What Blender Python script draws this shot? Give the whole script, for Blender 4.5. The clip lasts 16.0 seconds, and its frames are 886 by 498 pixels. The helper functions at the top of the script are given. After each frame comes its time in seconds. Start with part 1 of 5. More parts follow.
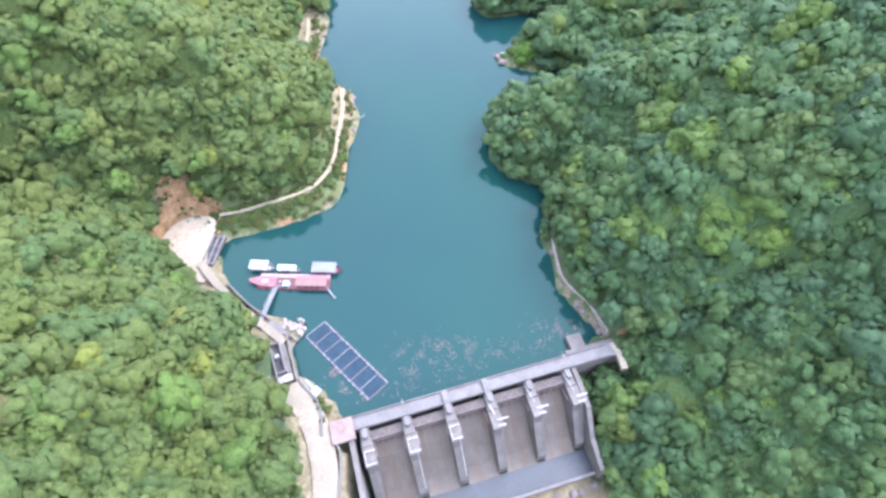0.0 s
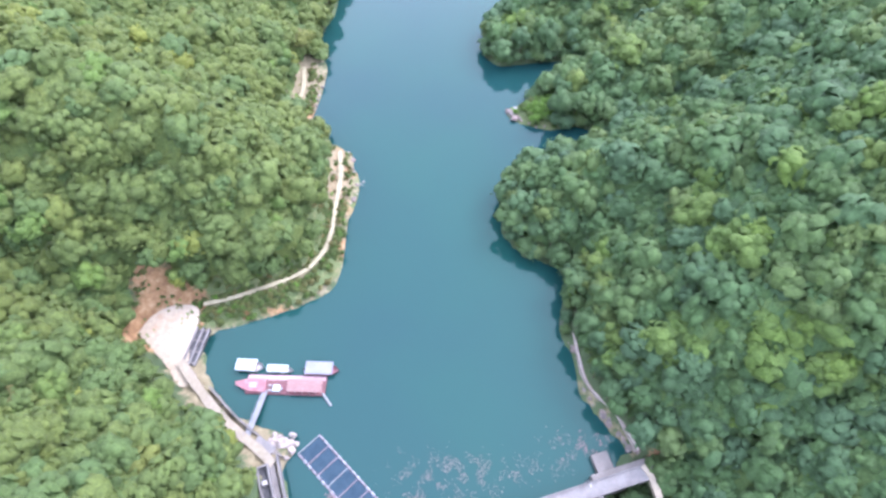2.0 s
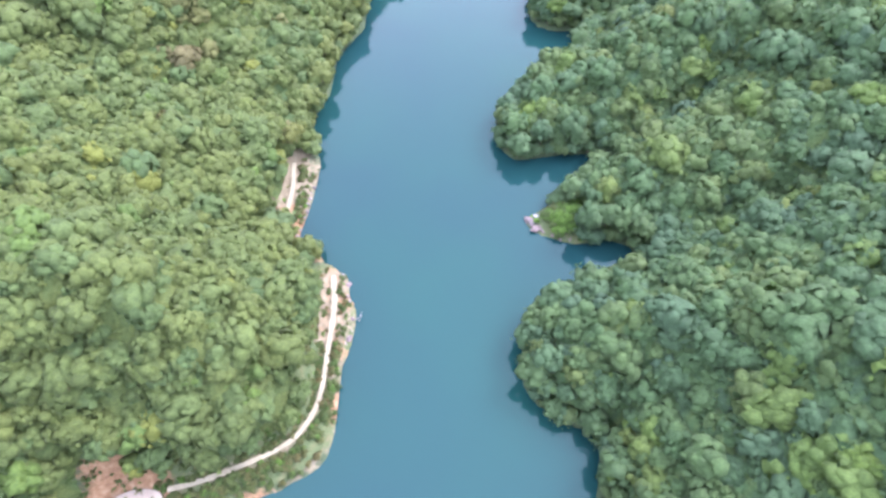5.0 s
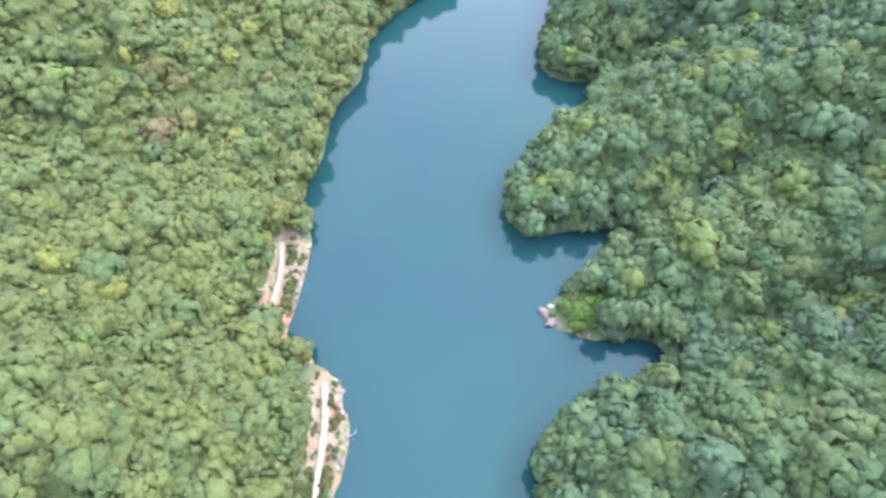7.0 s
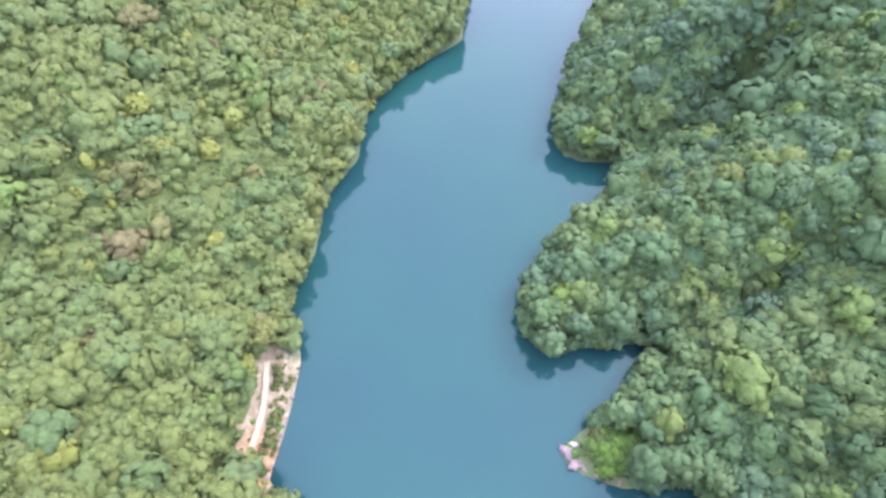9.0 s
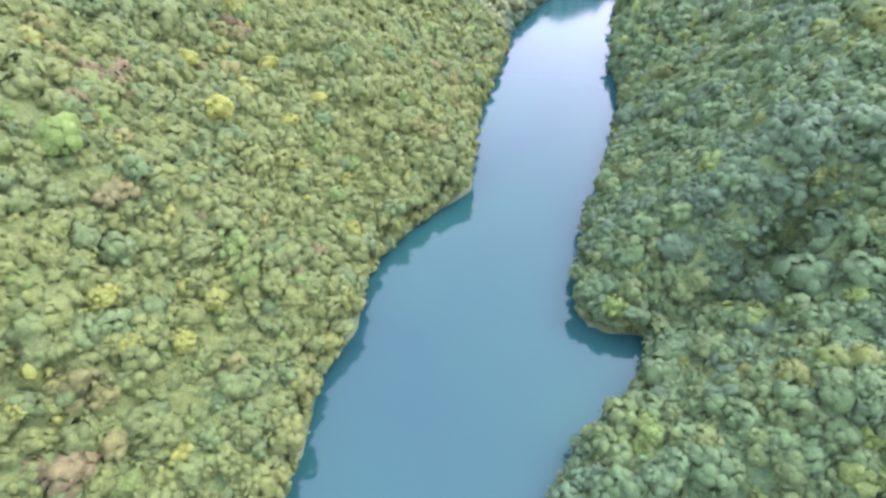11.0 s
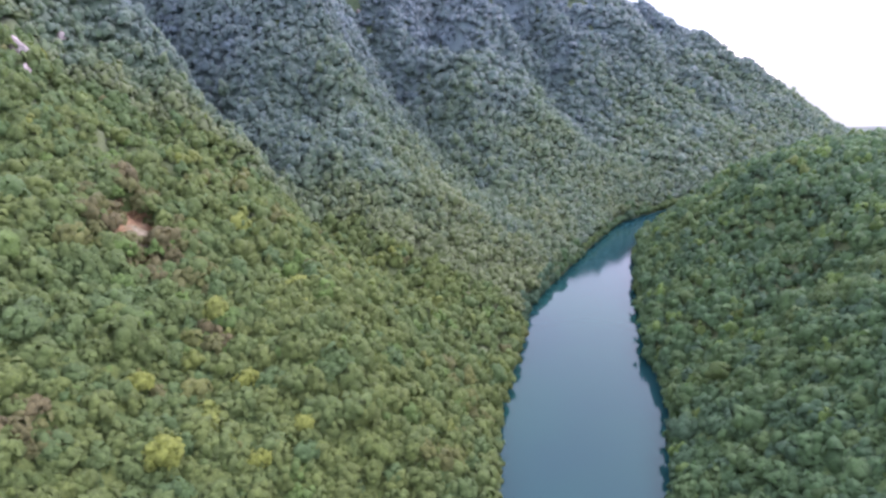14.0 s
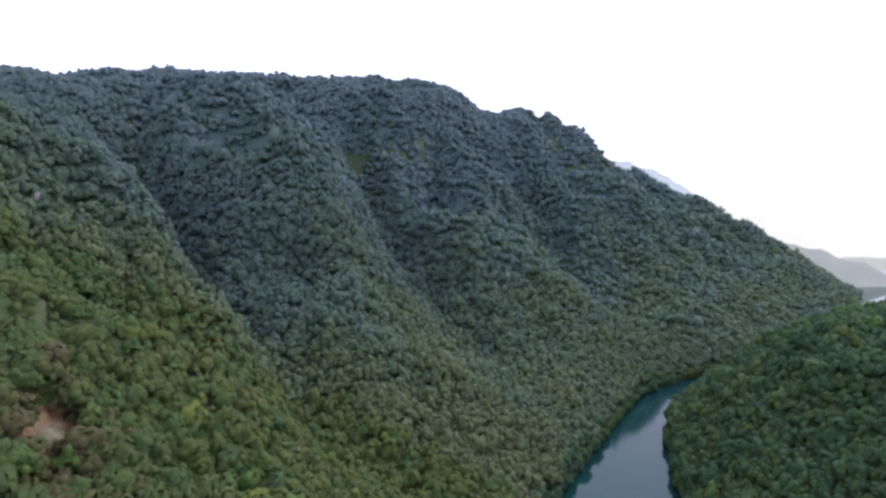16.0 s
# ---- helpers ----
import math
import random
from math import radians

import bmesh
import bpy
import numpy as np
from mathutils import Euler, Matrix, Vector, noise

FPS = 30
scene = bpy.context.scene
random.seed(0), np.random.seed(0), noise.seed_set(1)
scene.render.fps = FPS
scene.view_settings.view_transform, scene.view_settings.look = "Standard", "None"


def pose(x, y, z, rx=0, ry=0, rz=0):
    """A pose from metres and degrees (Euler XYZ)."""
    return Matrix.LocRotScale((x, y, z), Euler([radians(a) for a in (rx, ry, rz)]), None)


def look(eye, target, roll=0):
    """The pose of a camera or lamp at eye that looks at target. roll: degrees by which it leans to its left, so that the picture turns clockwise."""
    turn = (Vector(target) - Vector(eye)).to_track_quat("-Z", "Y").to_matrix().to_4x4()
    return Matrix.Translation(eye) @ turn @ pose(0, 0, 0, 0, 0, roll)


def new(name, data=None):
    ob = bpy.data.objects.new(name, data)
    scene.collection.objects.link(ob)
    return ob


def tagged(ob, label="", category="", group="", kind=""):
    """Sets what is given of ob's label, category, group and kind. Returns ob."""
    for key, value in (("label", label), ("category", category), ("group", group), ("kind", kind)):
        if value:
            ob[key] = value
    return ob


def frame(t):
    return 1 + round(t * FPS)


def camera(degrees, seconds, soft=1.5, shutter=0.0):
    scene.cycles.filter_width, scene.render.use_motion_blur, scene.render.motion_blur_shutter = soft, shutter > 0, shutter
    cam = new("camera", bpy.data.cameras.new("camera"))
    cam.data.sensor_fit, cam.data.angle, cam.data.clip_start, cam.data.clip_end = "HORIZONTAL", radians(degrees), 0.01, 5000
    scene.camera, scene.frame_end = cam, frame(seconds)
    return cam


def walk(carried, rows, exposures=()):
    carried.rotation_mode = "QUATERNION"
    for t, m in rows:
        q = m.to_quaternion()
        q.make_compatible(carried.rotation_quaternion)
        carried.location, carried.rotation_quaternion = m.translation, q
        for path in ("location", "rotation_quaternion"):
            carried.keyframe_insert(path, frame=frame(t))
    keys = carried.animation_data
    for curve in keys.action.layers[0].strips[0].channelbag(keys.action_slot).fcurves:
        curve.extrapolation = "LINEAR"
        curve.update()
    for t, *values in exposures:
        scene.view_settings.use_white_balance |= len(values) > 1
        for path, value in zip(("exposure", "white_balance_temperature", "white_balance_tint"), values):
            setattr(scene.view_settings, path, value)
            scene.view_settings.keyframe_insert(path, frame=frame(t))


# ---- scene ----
cam = camera(77.4, 16.0, soft=2.8)
METRES, EYE, TILT, LEAN, TURN = 250.0, 134.0, -0.8, 0.0, 0.0
ROWS = [
    (0.0, 0.0, 0.0, 0.0, -0.0, -55.9, 0.0),
    (0.5, -0.0018, 0.0318, 0.0002, 0.05, -55.93, 0.0),
    (1.0, -0.0047, 0.061, 0.0005, 0.07, -55.91, -0.02),
    (1.5, -0.0067, 0.0906, 0.0008, 0.11, -55.87, -0.0),
    (2.0, -0.0085, 0.1189, 0.0015, 0.15, -55.92, 0.01),
    (2.5, -0.0101, 0.1477, 0.0025, 0.19, -55.9, 0.07),
    (3.0, -0.0117, 0.1783, 0.003, 0.22, -55.88, 0.1),
    (3.5, -0.0133, 0.2077, 0.0037, 0.21, -55.85, 0.1),
    (4.0, -0.0148, 0.2391, 0.0046, 0.27, -55.83, 0.15),
    (6.5, -0.0213, 0.3954, 0.0057, 0.28, -55.99, 0.25),
    (7.0, -0.0222, 0.4262, 0.0059, 0.3, -56.02, 0.31),
    (7.5, -0.0239, 0.4574, 0.0061, 0.31, -56.04, 0.3),
    (8.0, -0.0251, 0.4905, 0.0062, 0.32, -56.06, 0.32),
    (10.5, -0.0359, 0.6488, 0.0052, 0.44, -47.71, 0.42),
    (11.0, -0.0381, 0.678, 0.0042, 0.5, -44.41, 0.48),
    (11.5, -0.0407, 0.7082, 0.0035, 0.54, -40.37, 0.52),
    (12.0, -0.0434, 0.7395, 0.003, 0.64, -36.03, 0.55),
    (12.5, -0.0468, 0.7695, 0.002, 0.7, -32.04, 0.55),
    (13.0, -0.0496, 0.8005, 0.0012, 0.79, -27.95, 0.6),
    (13.5, -0.053, 0.8312, 0.0006, 0.82, -23.93, 0.54),
    (14.0, -0.0553, 0.8627, -0.0, 0.89, -19.89, 0.55),
    (14.5, -0.0574, 0.8964, 0.0, 0.93, -15.71, 0.53),
    (15.0, -0.0596, 0.9291, -0.0004, 0.93, -11.77, 0.52),
    (15.5, -0.0614, 0.9642, -0.0005, 0.94, -7.78, 0.46),
    (16.0, -0.063, 0.9977, -0.0002, 0.88, -3.92, 0.35),
]
walk(cam, [(t, pose(0, 0, EYE, TILT, LEAN, TURN) @ pose(METRES * x, METRES * y, METRES * z, 90 + pitch, roll, yaw)) for t, x, y, z, yaw, pitch, roll in ROWS],
     [(0.0, 2.05, 5720, 23), (4.0, 2.16, 5740, 33), (8.0, 2.19, 5780, 36), (11.0, 2.28, 5960, 41), (12.5, 2.06, 5960, 41),
      (13.5, 1.60, 5920, 40), (14.5, 1.02, 5870, 36), (16.0, 0.08, 5800, 24)])

# ---- world, sun, exposure ----
SUN_AZ, SUN_EL = 58.0, 48.0          # degrees: clockwise from straight ahead (+y), above the horizon
world = bpy.data.worlds.new("sky")
scene.world = world
world.use_nodes = True
wn = world.node_tree.nodes
sky = wn.new("ShaderNodeTexSky")
sky.sky_type = "NISHITA"
sky.sun_disc = False
sky.sun_elevation, sky.sun_rotation = radians(SUN_EL), radians(SUN_AZ)
sky.air_density, sky.dust_density, sky.ozone_density = 1.0, 4.0, 1.0
veil = wn.new("ShaderNodeMix")          # morning haze whitens the sky
veil.data_type = "RGBA"
veil.inputs[0].default_value, veil.inputs[7].default_value = 0.72, (11.4, 12.0, 12.8, 1)
world.node_tree.links.new(sky.outputs[0], veil.inputs[6])
world.node_tree.links.new(veil.outputs[2], wn["Background"].inputs[0])
wn["Background"].inputs[1].default_value = 0.15
sun = new("sun", bpy.data.lights.new("sun", "SUN"))
sun.data.energy, sun.data.angle, sun.data.color = 1.3, radians(24), (1.0, 0.93, 0.82)
sun_dir = Vector((math.sin(radians(SUN_AZ)) * math.cos(radians(SUN_EL)), math.cos(radians(SUN_AZ)) * math.cos(radians(SUN_EL)), math.sin(radians(SUN_EL))))
sun.matrix_world = look(sun_dir * 900, (0, 0, 0))


# ---- materials ----
def mat(name):
    m = bpy.data.materials.new(name)
    m.use_nodes = True
    return m, m.node_tree.nodes, m.node_tree.links, m.node_tree.nodes["Principled BSDF"]


def coords(n, l, scale=1.0):
    tc = n.new("ShaderNodeTexCoord")
    mp = n.new("ShaderNodeMapping")
    mp.inputs["Scale"].default_value = (scale, scale, scale)
    l.new(tc.outputs["Object"], mp.inputs[0])
    return mp.outputs[0]


def tex(n, l, co, scale, detail=4.0, rough=0.55):
    t = n.new("ShaderNodeTexNoise")
    t.inputs["Scale"].default_value, t.inputs["Detail"].default_value, t.inputs["Roughness"].default_value = scale, detail, rough
    l.new(co, t.inputs["Vector"])
    return t.outputs[0]


def ramp(n, l, fac, stops):
    r = n.new("ShaderNodeValToRGB")
    e = r.color_ramp.elements
    while len(e) < len(stops):
        e.new(0.5)
    for k, (p, c) in zip(e, stops):
        k.position, k.color = p, (*c, 1)
    l.new(fac, r.inputs[0])
    return r.outputs[0]


def mix(n, l, a, b, fac, kind="MIX"):
    m = n.new("ShaderNodeMix")
    m.data_type, m.blend_type = "RGBA", kind
    for socket, v in ((m.inputs[0], fac), (m.inputs[6], a), (m.inputs[7], b)):
        if hasattr(v, "links"):
            l.new(v, socket)
        else:
            socket.default_value = v if isinstance(v, float) else (*v, 1)
    return m.outputs[2]


def bump(n, l, height, bsdf, strength, distance):
    b = n.new("ShaderNodeBump")
    b.inputs["Strength"].default_value, b.inputs["Distance"].default_value = strength, distance
    l.new(height, b.inputs["Height"])
    l.new(b.outputs[0], bsdf.inputs["Normal"])


def surface(name, light, dark, rough=0.85, grain=3.0, patch=0.25, relief=0.02, stain=None, metal=0.0):
    """A worn surface: fine grain, large patches and, where given, stains of another colour."""
    m, n, l, b = mat(name)
    co = coords(n, l)
    base = ramp(n, l, tex(n, l, co, patch, 5), [(0.3, dark), (0.7, light)])
    fine = ramp(n, l, tex(n, l, co, grain, 6, 0.7), [(0.3, (0.72, 0.72, 0.72)), (0.7, (1.12, 1.12, 1.12))])
    col = mix(n, l, base, fine, 1.0, "MULTIPLY")
    if stain:
        where = ramp(n, l, tex(n, l, co, patch * 2.3, 6, 0.7), [(0.5, (0, 0, 0)), (0.72, (1, 1, 1))])
        col = mix(n, l, col, stain, where)
    l.new(col, b.inputs["Base Color"])
    b.inputs["Roughness"].default_value, b.inputs["Metallic"].default_value = rough, metal
    bump(n, l, tex(n, l, co, grain * 1.7, 5), b, 0.6, relief)
    return m


FOLIAGE = [(0.0, (0.062, 0.122, 0.070)), (0.2, (0.072, 0.142, 0.059)), (0.45, (0.101, 0.153, 0.051)), (0.70, (0.120, 0.160, 0.045)), (0.76, (0.103, 0.175, 0.049)), (0.82, (0.120, 0.198, 0.045)),
           (0.86, (0.134, 0.155, 0.049)), (0.91, (0.128, 0.142, 0.053)), (0.94, (0.140, 0.124, 0.062)), (0.97, (0.148, 0.188, 0.047)), (1.0, (0.210, 0.245, 0.052))]
# distance haze painted into the leaves: bluer towards 1
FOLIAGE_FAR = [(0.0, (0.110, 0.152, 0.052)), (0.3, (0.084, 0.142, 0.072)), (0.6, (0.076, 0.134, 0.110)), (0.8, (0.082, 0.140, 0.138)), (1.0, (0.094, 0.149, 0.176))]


def foliage(name, single, ramp_stops=FOLIAGE, grain=1.6, gloss=0.22, sheen=0.05, vary=1.0):
    """Leaves of a crown. Each tree has a hue of its own: by object where trees are single, by the stored tint in the forest."""
    m, n, l, b = mat(name)
    if single:
        hue = n.new("ShaderNodeObjectInfo").outputs["Random"]
    else:
        a = n.new("ShaderNodeAttribute")
        a.attribute_name = "tint"
        hue = a.outputs["Fac"]
    base = ramp(n, l, hue, ramp_stops)
    geo = n.new("ShaderNodeNewGeometry")
    tuft = ramp(n, l, geo.outputs["Random Per Island"], [(0.0, (0.86, 0.87, 0.86)), (1.0, (1.16, 1.15, 1.1))])
    col = mix(n, l, base, tuft, 1.0, "MULTIPLY")
    co = coords(n, l)
    leaf = tex(n, l, co, grain, 3, 0.75)
    col = mix(n, l, col, ramp(n, l, leaf, [(0.3, (1 - 0.3 * vary, 1 - 0.26 * vary, 1 - 0.3 * vary)), (0.7, (1 + 0.28 * vary, 1 + 0.26 * vary, 1 + 0.17 * vary))]), 1.0, "MULTIPLY")
    l.new(col, b.inputs["Base Color"])
    b.inputs["Roughness"].default_value = 0.6
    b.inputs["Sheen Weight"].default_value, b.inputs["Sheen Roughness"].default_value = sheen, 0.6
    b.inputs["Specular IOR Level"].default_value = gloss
    bump(n, l, leaf, b, 0.9 * vary, 0.5)
    thin = n.new("ShaderNodeBsdfTranslucent")
    l.new(col, thin.inputs[0])
    mx = n.new("ShaderNodeMixShader")
    mx.inputs[0].default_value = 0.5
    l.new(b.outputs[0], mx.inputs[1])
    l.new(thin.outputs[0], mx.inputs[2])
    l.new(mx.outputs[0], n["Material Output"].inputs[0])
    return m


# the two banks' sun and shade are put into separate leaf colours
LEAF_SUNNY = foliage("leaves of a tree, sunlit tint", True, [(0.0, (0.084, 0.136, 0.054)), (0.5, (0.106, 0.148, 0.046)), (1.0, (0.124, 0.156, 0.042))], vary=0.9)
LEAF_SHADY = foliage("leaves of a tree, shaded tint", True, [(0.0, (0.060, 0.121, 0.064)), (0.6, (0.077, 0.140, 0.057)), (1.0, (0.092, 0.144, 0.054))], vary=0.9)
LEAF_FOREST = foliage("leaves of the forest", False, grain=1.3, vary=1.1)
# more gloss and sheen whiten the far leaves as haze would
LEAF_FAR = foliage("far leaves with haze in their colour", False, FOLIAGE_FAR, 0.9, 0.35, 0.2, 0.7)
BARK = surface("bark", (0.16, 0.13, 0.10), (0.08, 0.065, 0.05), 0.9, 4, 0.6, 0.03)
CONCRETE = surface("concrete", (0.145, 0.137, 0.134), (0.085, 0.08, 0.078), 0.85, 2.5, 0.3, 0.01, (0.10, 0.09, 0.085))
CONCRETE_PALE = surface("pale concrete", (0.150, 0.148, 0.152), (0.098, 0.096, 0.099), 0.85, 2.5, 0.3, 0.01, (0.15, 0.14, 0.14))
def streaked(name, light, dark, stain):
    """Concrete that water has streaked down its slope."""
    m, n, l, b = mat(name)
    co = coords(n, l)
    mp = n.new("ShaderNodeMapping")
    mp.inputs["Scale"].default_value = (1.0, 0.10, 0.10)
    l.new(co, mp.inputs[0])
    col = ramp(n, l, tex(n, l, co, 0.25, 5), [(0.3, dark), (0.7, light)])
    col = mix(n, l, col, stain, ramp(n, l, tex(n, l, mp.outputs[0], 0.55, 5, 0.6), [(0.42, (0, 0, 0)), (0.68, (1, 1, 1))]))
    col = mix(n, l, col, ramp(n, l, tex(n, l, co, 2.0, 6, 0.7), [(0.3, (0.8, 0.8, 0.8)), (0.7, (1.1, 1.1, 1.1))]), 1.0, "MULTIPLY")
    l.new(col, b.inputs["Base Color"])
    b.inputs["Roughness"].default_value = 0.75
    bump(n, l, tex(n, l, co, 2.5, 5), b, 0.5, 0.02)
    return m


CHUTE = streaked("streaked spillway concrete", (0.140, 0.124, 0.108), (0.096, 0.085, 0.075), (0.110, 0.084, 0.064))
APRON = surface("wet apron", (0.036, 0.046, 0.056), (0.026, 0.033, 0.042), 0.35, 1.0, 0.2, 0.01)
GIRDER = surface("stained girder", (0.105, 0.094, 0.090), (0.062, 0.056, 0.054), 0.8, 3, 0.4, 0.01, (0.09, 0.066, 0.056))
RUST = surface("rusty steel", (0.17, 0.125, 0.118), (0.11, 0.085, 0.08), 0.7, 3, 0.5, 0.01, (0.20, 0.17, 0.165))
WHITE = surface("white paint", (0.30, 0.30, 0.31), (0.21, 0.21, 0.22), 0.6, 3, 0.4, 0.004, (0.5, 0.47, 0.43))
BLUE_WHITE = surface("pale blue canopy", (0.34, 0.42, 0.46), (0.27, 0.34, 0.38), 0.5, 3, 0.4, 0.004)
GREY_BLUE = surface("grey blue roofing", (0.155, 0.165, 0.215), (0.115, 0.125, 0.16), 0.5, 3, 0.4, 0.006)
RED = surface("faded red roofing", (0.20, 0.080, 0.098), (0.145, 0.060, 0.074), 0.6, 3, 0.35, 0.006, (0.26, 0.14, 0.15))
RED_DARK = surface("dark red planking", (0.15, 0.055, 0.065), (0.10, 0.042, 0.048), 0.7, 4, 0.5, 0.008)
PINK = surface("sun bleached pink boards", (0.36, 0.24, 0.27), (0.27, 0.18, 0.20), 0.75, 4, 0.5, 0.008)
STEEL = surface("grey steel", (0.19, 0.20, 0.22), (0.13, 0.14, 0.155), 0.5, 4, 0.6, 0.004, None, 0.3)
BAMBOO = surface("weathered float timber", (0.165, 0.135, 0.16), (0.115, 0.095, 0.115), 0.8, 4, 0.5, 0.01)
NET = surface("dark net", (0.029, 0.052, 0.074), (0.017, 0.034, 0.052), 0.95, 6, 0.5, 0.01)
NET.node_tree.nodes["Principled BSDF"].inputs["Specular IOR Level"].default_value = 0.1
DARK = surface("dark pit", (0.05, 0.055, 0.06), (0.03, 0.03, 0.035), 0.8, 3, 0.5, 0.01)
STONE = surface("pale limestone", (0.36, 0.33, 0.315), (0.17, 0.145, 0.135), 0.9, 1.2, 0.5, 0.12, (0.24, 0.19, 0.15))
STONE_MAUVE = surface("mauve brown rock", (0.205, 0.165, 0.158), (0.105, 0.085, 0.08), 0.9, 1.2, 0.5, 0.12)
STONE_GREY = surface("grey rock", (0.17, 0.15, 0.145), (0.09, 0.08, 0.078), 0.9, 1.2, 0.5, 0.12)
EARTH_PALE = surface("pale graded earth", (0.315, 0.28, 0.222), (0.25, 0.218, 0.165), 0.95, 1.0, 0.12, 0.03, (0.25, 0.175, 0.12))
ROAD = surface("pale concrete road", (0.245, 0.22, 0.172), (0.18, 0.16, 0.122), 0.9, 1.5, 0.2, 0.01, (0.17, 0.15, 0.13))
TRACKM = surface("trodden pale track", (0.29, 0.275, 0.185), (0.215, 0.20, 0.132), 0.95, 1.5, 0.3, 0.02)
DRIFT = surface("floating driftwood and scum", (0.112, 0.092, 0.088), (0.055, 0.058, 0.062), 0.9, 3, 0.6, 0.02)
DRIFT_RED = surface("reddish floating rubbish", (0.22, 0.12, 0.125), (0.13, 0.085, 0.09), 0.9, 3, 0.6, 0.02)
ROOF_BROWN = surface("dull brown red sheet roofing", (0.19, 0.105, 0.105), (0.14, 0.078, 0.08), 0.6, 3, 0.35, 0.006, (0.15, 0.11, 0.11))
SCRUB = foliage("scrub leaves", False, [(0.0, (0.10, 0.20, 0.035)), (0.2, (0.07, 0.12, 0.035)), (0.4, (0.09, 0.13, 0.04)), (0.7, (0.13, 0.13, 0.05)), (0.8, (0.150, 0.132, 0.052)), (1.0, (0.180, 0.118, 0.056))], 3.0)


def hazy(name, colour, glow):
    """A far ridge almost lost in bright morning haze; the haze is emission in its material."""
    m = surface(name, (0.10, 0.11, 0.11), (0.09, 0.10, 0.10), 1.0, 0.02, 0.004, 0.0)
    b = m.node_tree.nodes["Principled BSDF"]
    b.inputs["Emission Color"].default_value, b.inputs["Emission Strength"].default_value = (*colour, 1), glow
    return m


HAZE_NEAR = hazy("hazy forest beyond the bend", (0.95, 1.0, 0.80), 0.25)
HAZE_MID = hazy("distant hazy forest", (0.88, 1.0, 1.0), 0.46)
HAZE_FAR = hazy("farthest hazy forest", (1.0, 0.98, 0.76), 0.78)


def ground_material():
    m, n, l, b = mat("ground")
    co = coords(n, l)
    floor = ramp(n, l, tex(n, l, co, 0.25, 6, 0.65), [(0.3, (0.028, 0.05, 0.022)), (0.55, (0.042, 0.07, 0.028)), (0.75, (0.065, 0.078, 0.036))])
    soil = ramp(n, l, tex(n, l, co, 0.45, 6, 0.7), [(0.3, (0.10, 0.085, 0.05)), (0.5, (0.14, 0.122, 0.074)), (0.72, (0.235, 0.208, 0.142))])
    red = ramp(n, l, tex(n, l, co, 0.5, 6, 0.7), [(0.3, (0.100, 0.062, 0.036)), (0.5, (0.210, 0.125, 0.060)), (0.72, (0.31, 0.235, 0.145))])
    grass = ramp(n, l, tex(n, l, co, 0.6, 6, 0.7), [(0.3, (0.04, 0.07, 0.025)), (0.55, (0.07, 0.095, 0.035)), (0.75, (0.12, 0.10, 0.05))])
    col = floor
    for name, layer in (("grassy", grass), ("bare", soil), ("reddish", red)):
        a = n.new("ShaderNodeAttribute")
        a.attribute_name = name
        edge = n.new("ShaderNodeMath")
        edge.operation = "ADD"
        l.new(a.outputs["Fac"], edge.inputs[0])
        l.new(tex(n, l, co, 0.8, 5, 0.7), edge.inputs[1])
        col = mix(n, l, col, layer, ramp(n, l, edge.outputs[0], [(0.75, (0, 0, 0)), (0.98, (1, 1, 1))]))
    l.new(col, b.inputs["Base Color"])
    b.inputs["Roughness"].default_value = 0.95
    bump(n, l, tex(n, l, co, 1.2, 6, 0.7), b, 0.8, 0.4)
    return m


def water_material():
    m, n, l, b = mat("reservoir water")
    co = coords(n, l)
    col = ramp(n, l, tex(n, l, co, 0.012, 3, 0.5), [(0.35, (0.0068, 0.029, 0.033)), (0.65, (0.0070, 0.037, 0.033))])
    l.new(col, b.inputs["Base Color"])
    b.inputs["Roughness"].default_value, b.inputs["IOR"].default_value = 0.07, 1.33
    b.inputs["Specular IOR Level"].default_value, b.inputs["Specular Tint"].default_value = 0.5, (0.7, 1.0, 0.98, 1)
    bump(n, l, tex(n, l, co, 0.5, 3, 0.6), b, 0.2, 0.05)
    return m


GROUND, WATER = ground_material(), water_material()


# ---- plan ----
# Waterline of both banks, going up the valley from the dam; the water stands at z = 0.
LEFT = [(-25, 40), (-31, 46), (-37, 50), (-40, 57), (-36, 62), (-45, 66), (-52, 68), (-57, 72), (-62, 79), (-65, 87), (-64, 91), (-54, 94), (-41, 99),
        (-33, 104), (-31, 112), (-31, 127), (-29, 141), (-33, 154), (-48, 166), (-46, 183), (-45, 196), (-52, 213), (-46.5, 229), (-46, 250), (-37, 268),
        (-38, 290), (-21, 314), (-2, 332), (0, 365), (2, 385), (17, 435), (24, 475), (47, 512), (79, 566), (112, 618), (148, 645), (215, 690), (330, 790),
        (445, 880), (525, 975), (640, 1120), (900, 1400)]
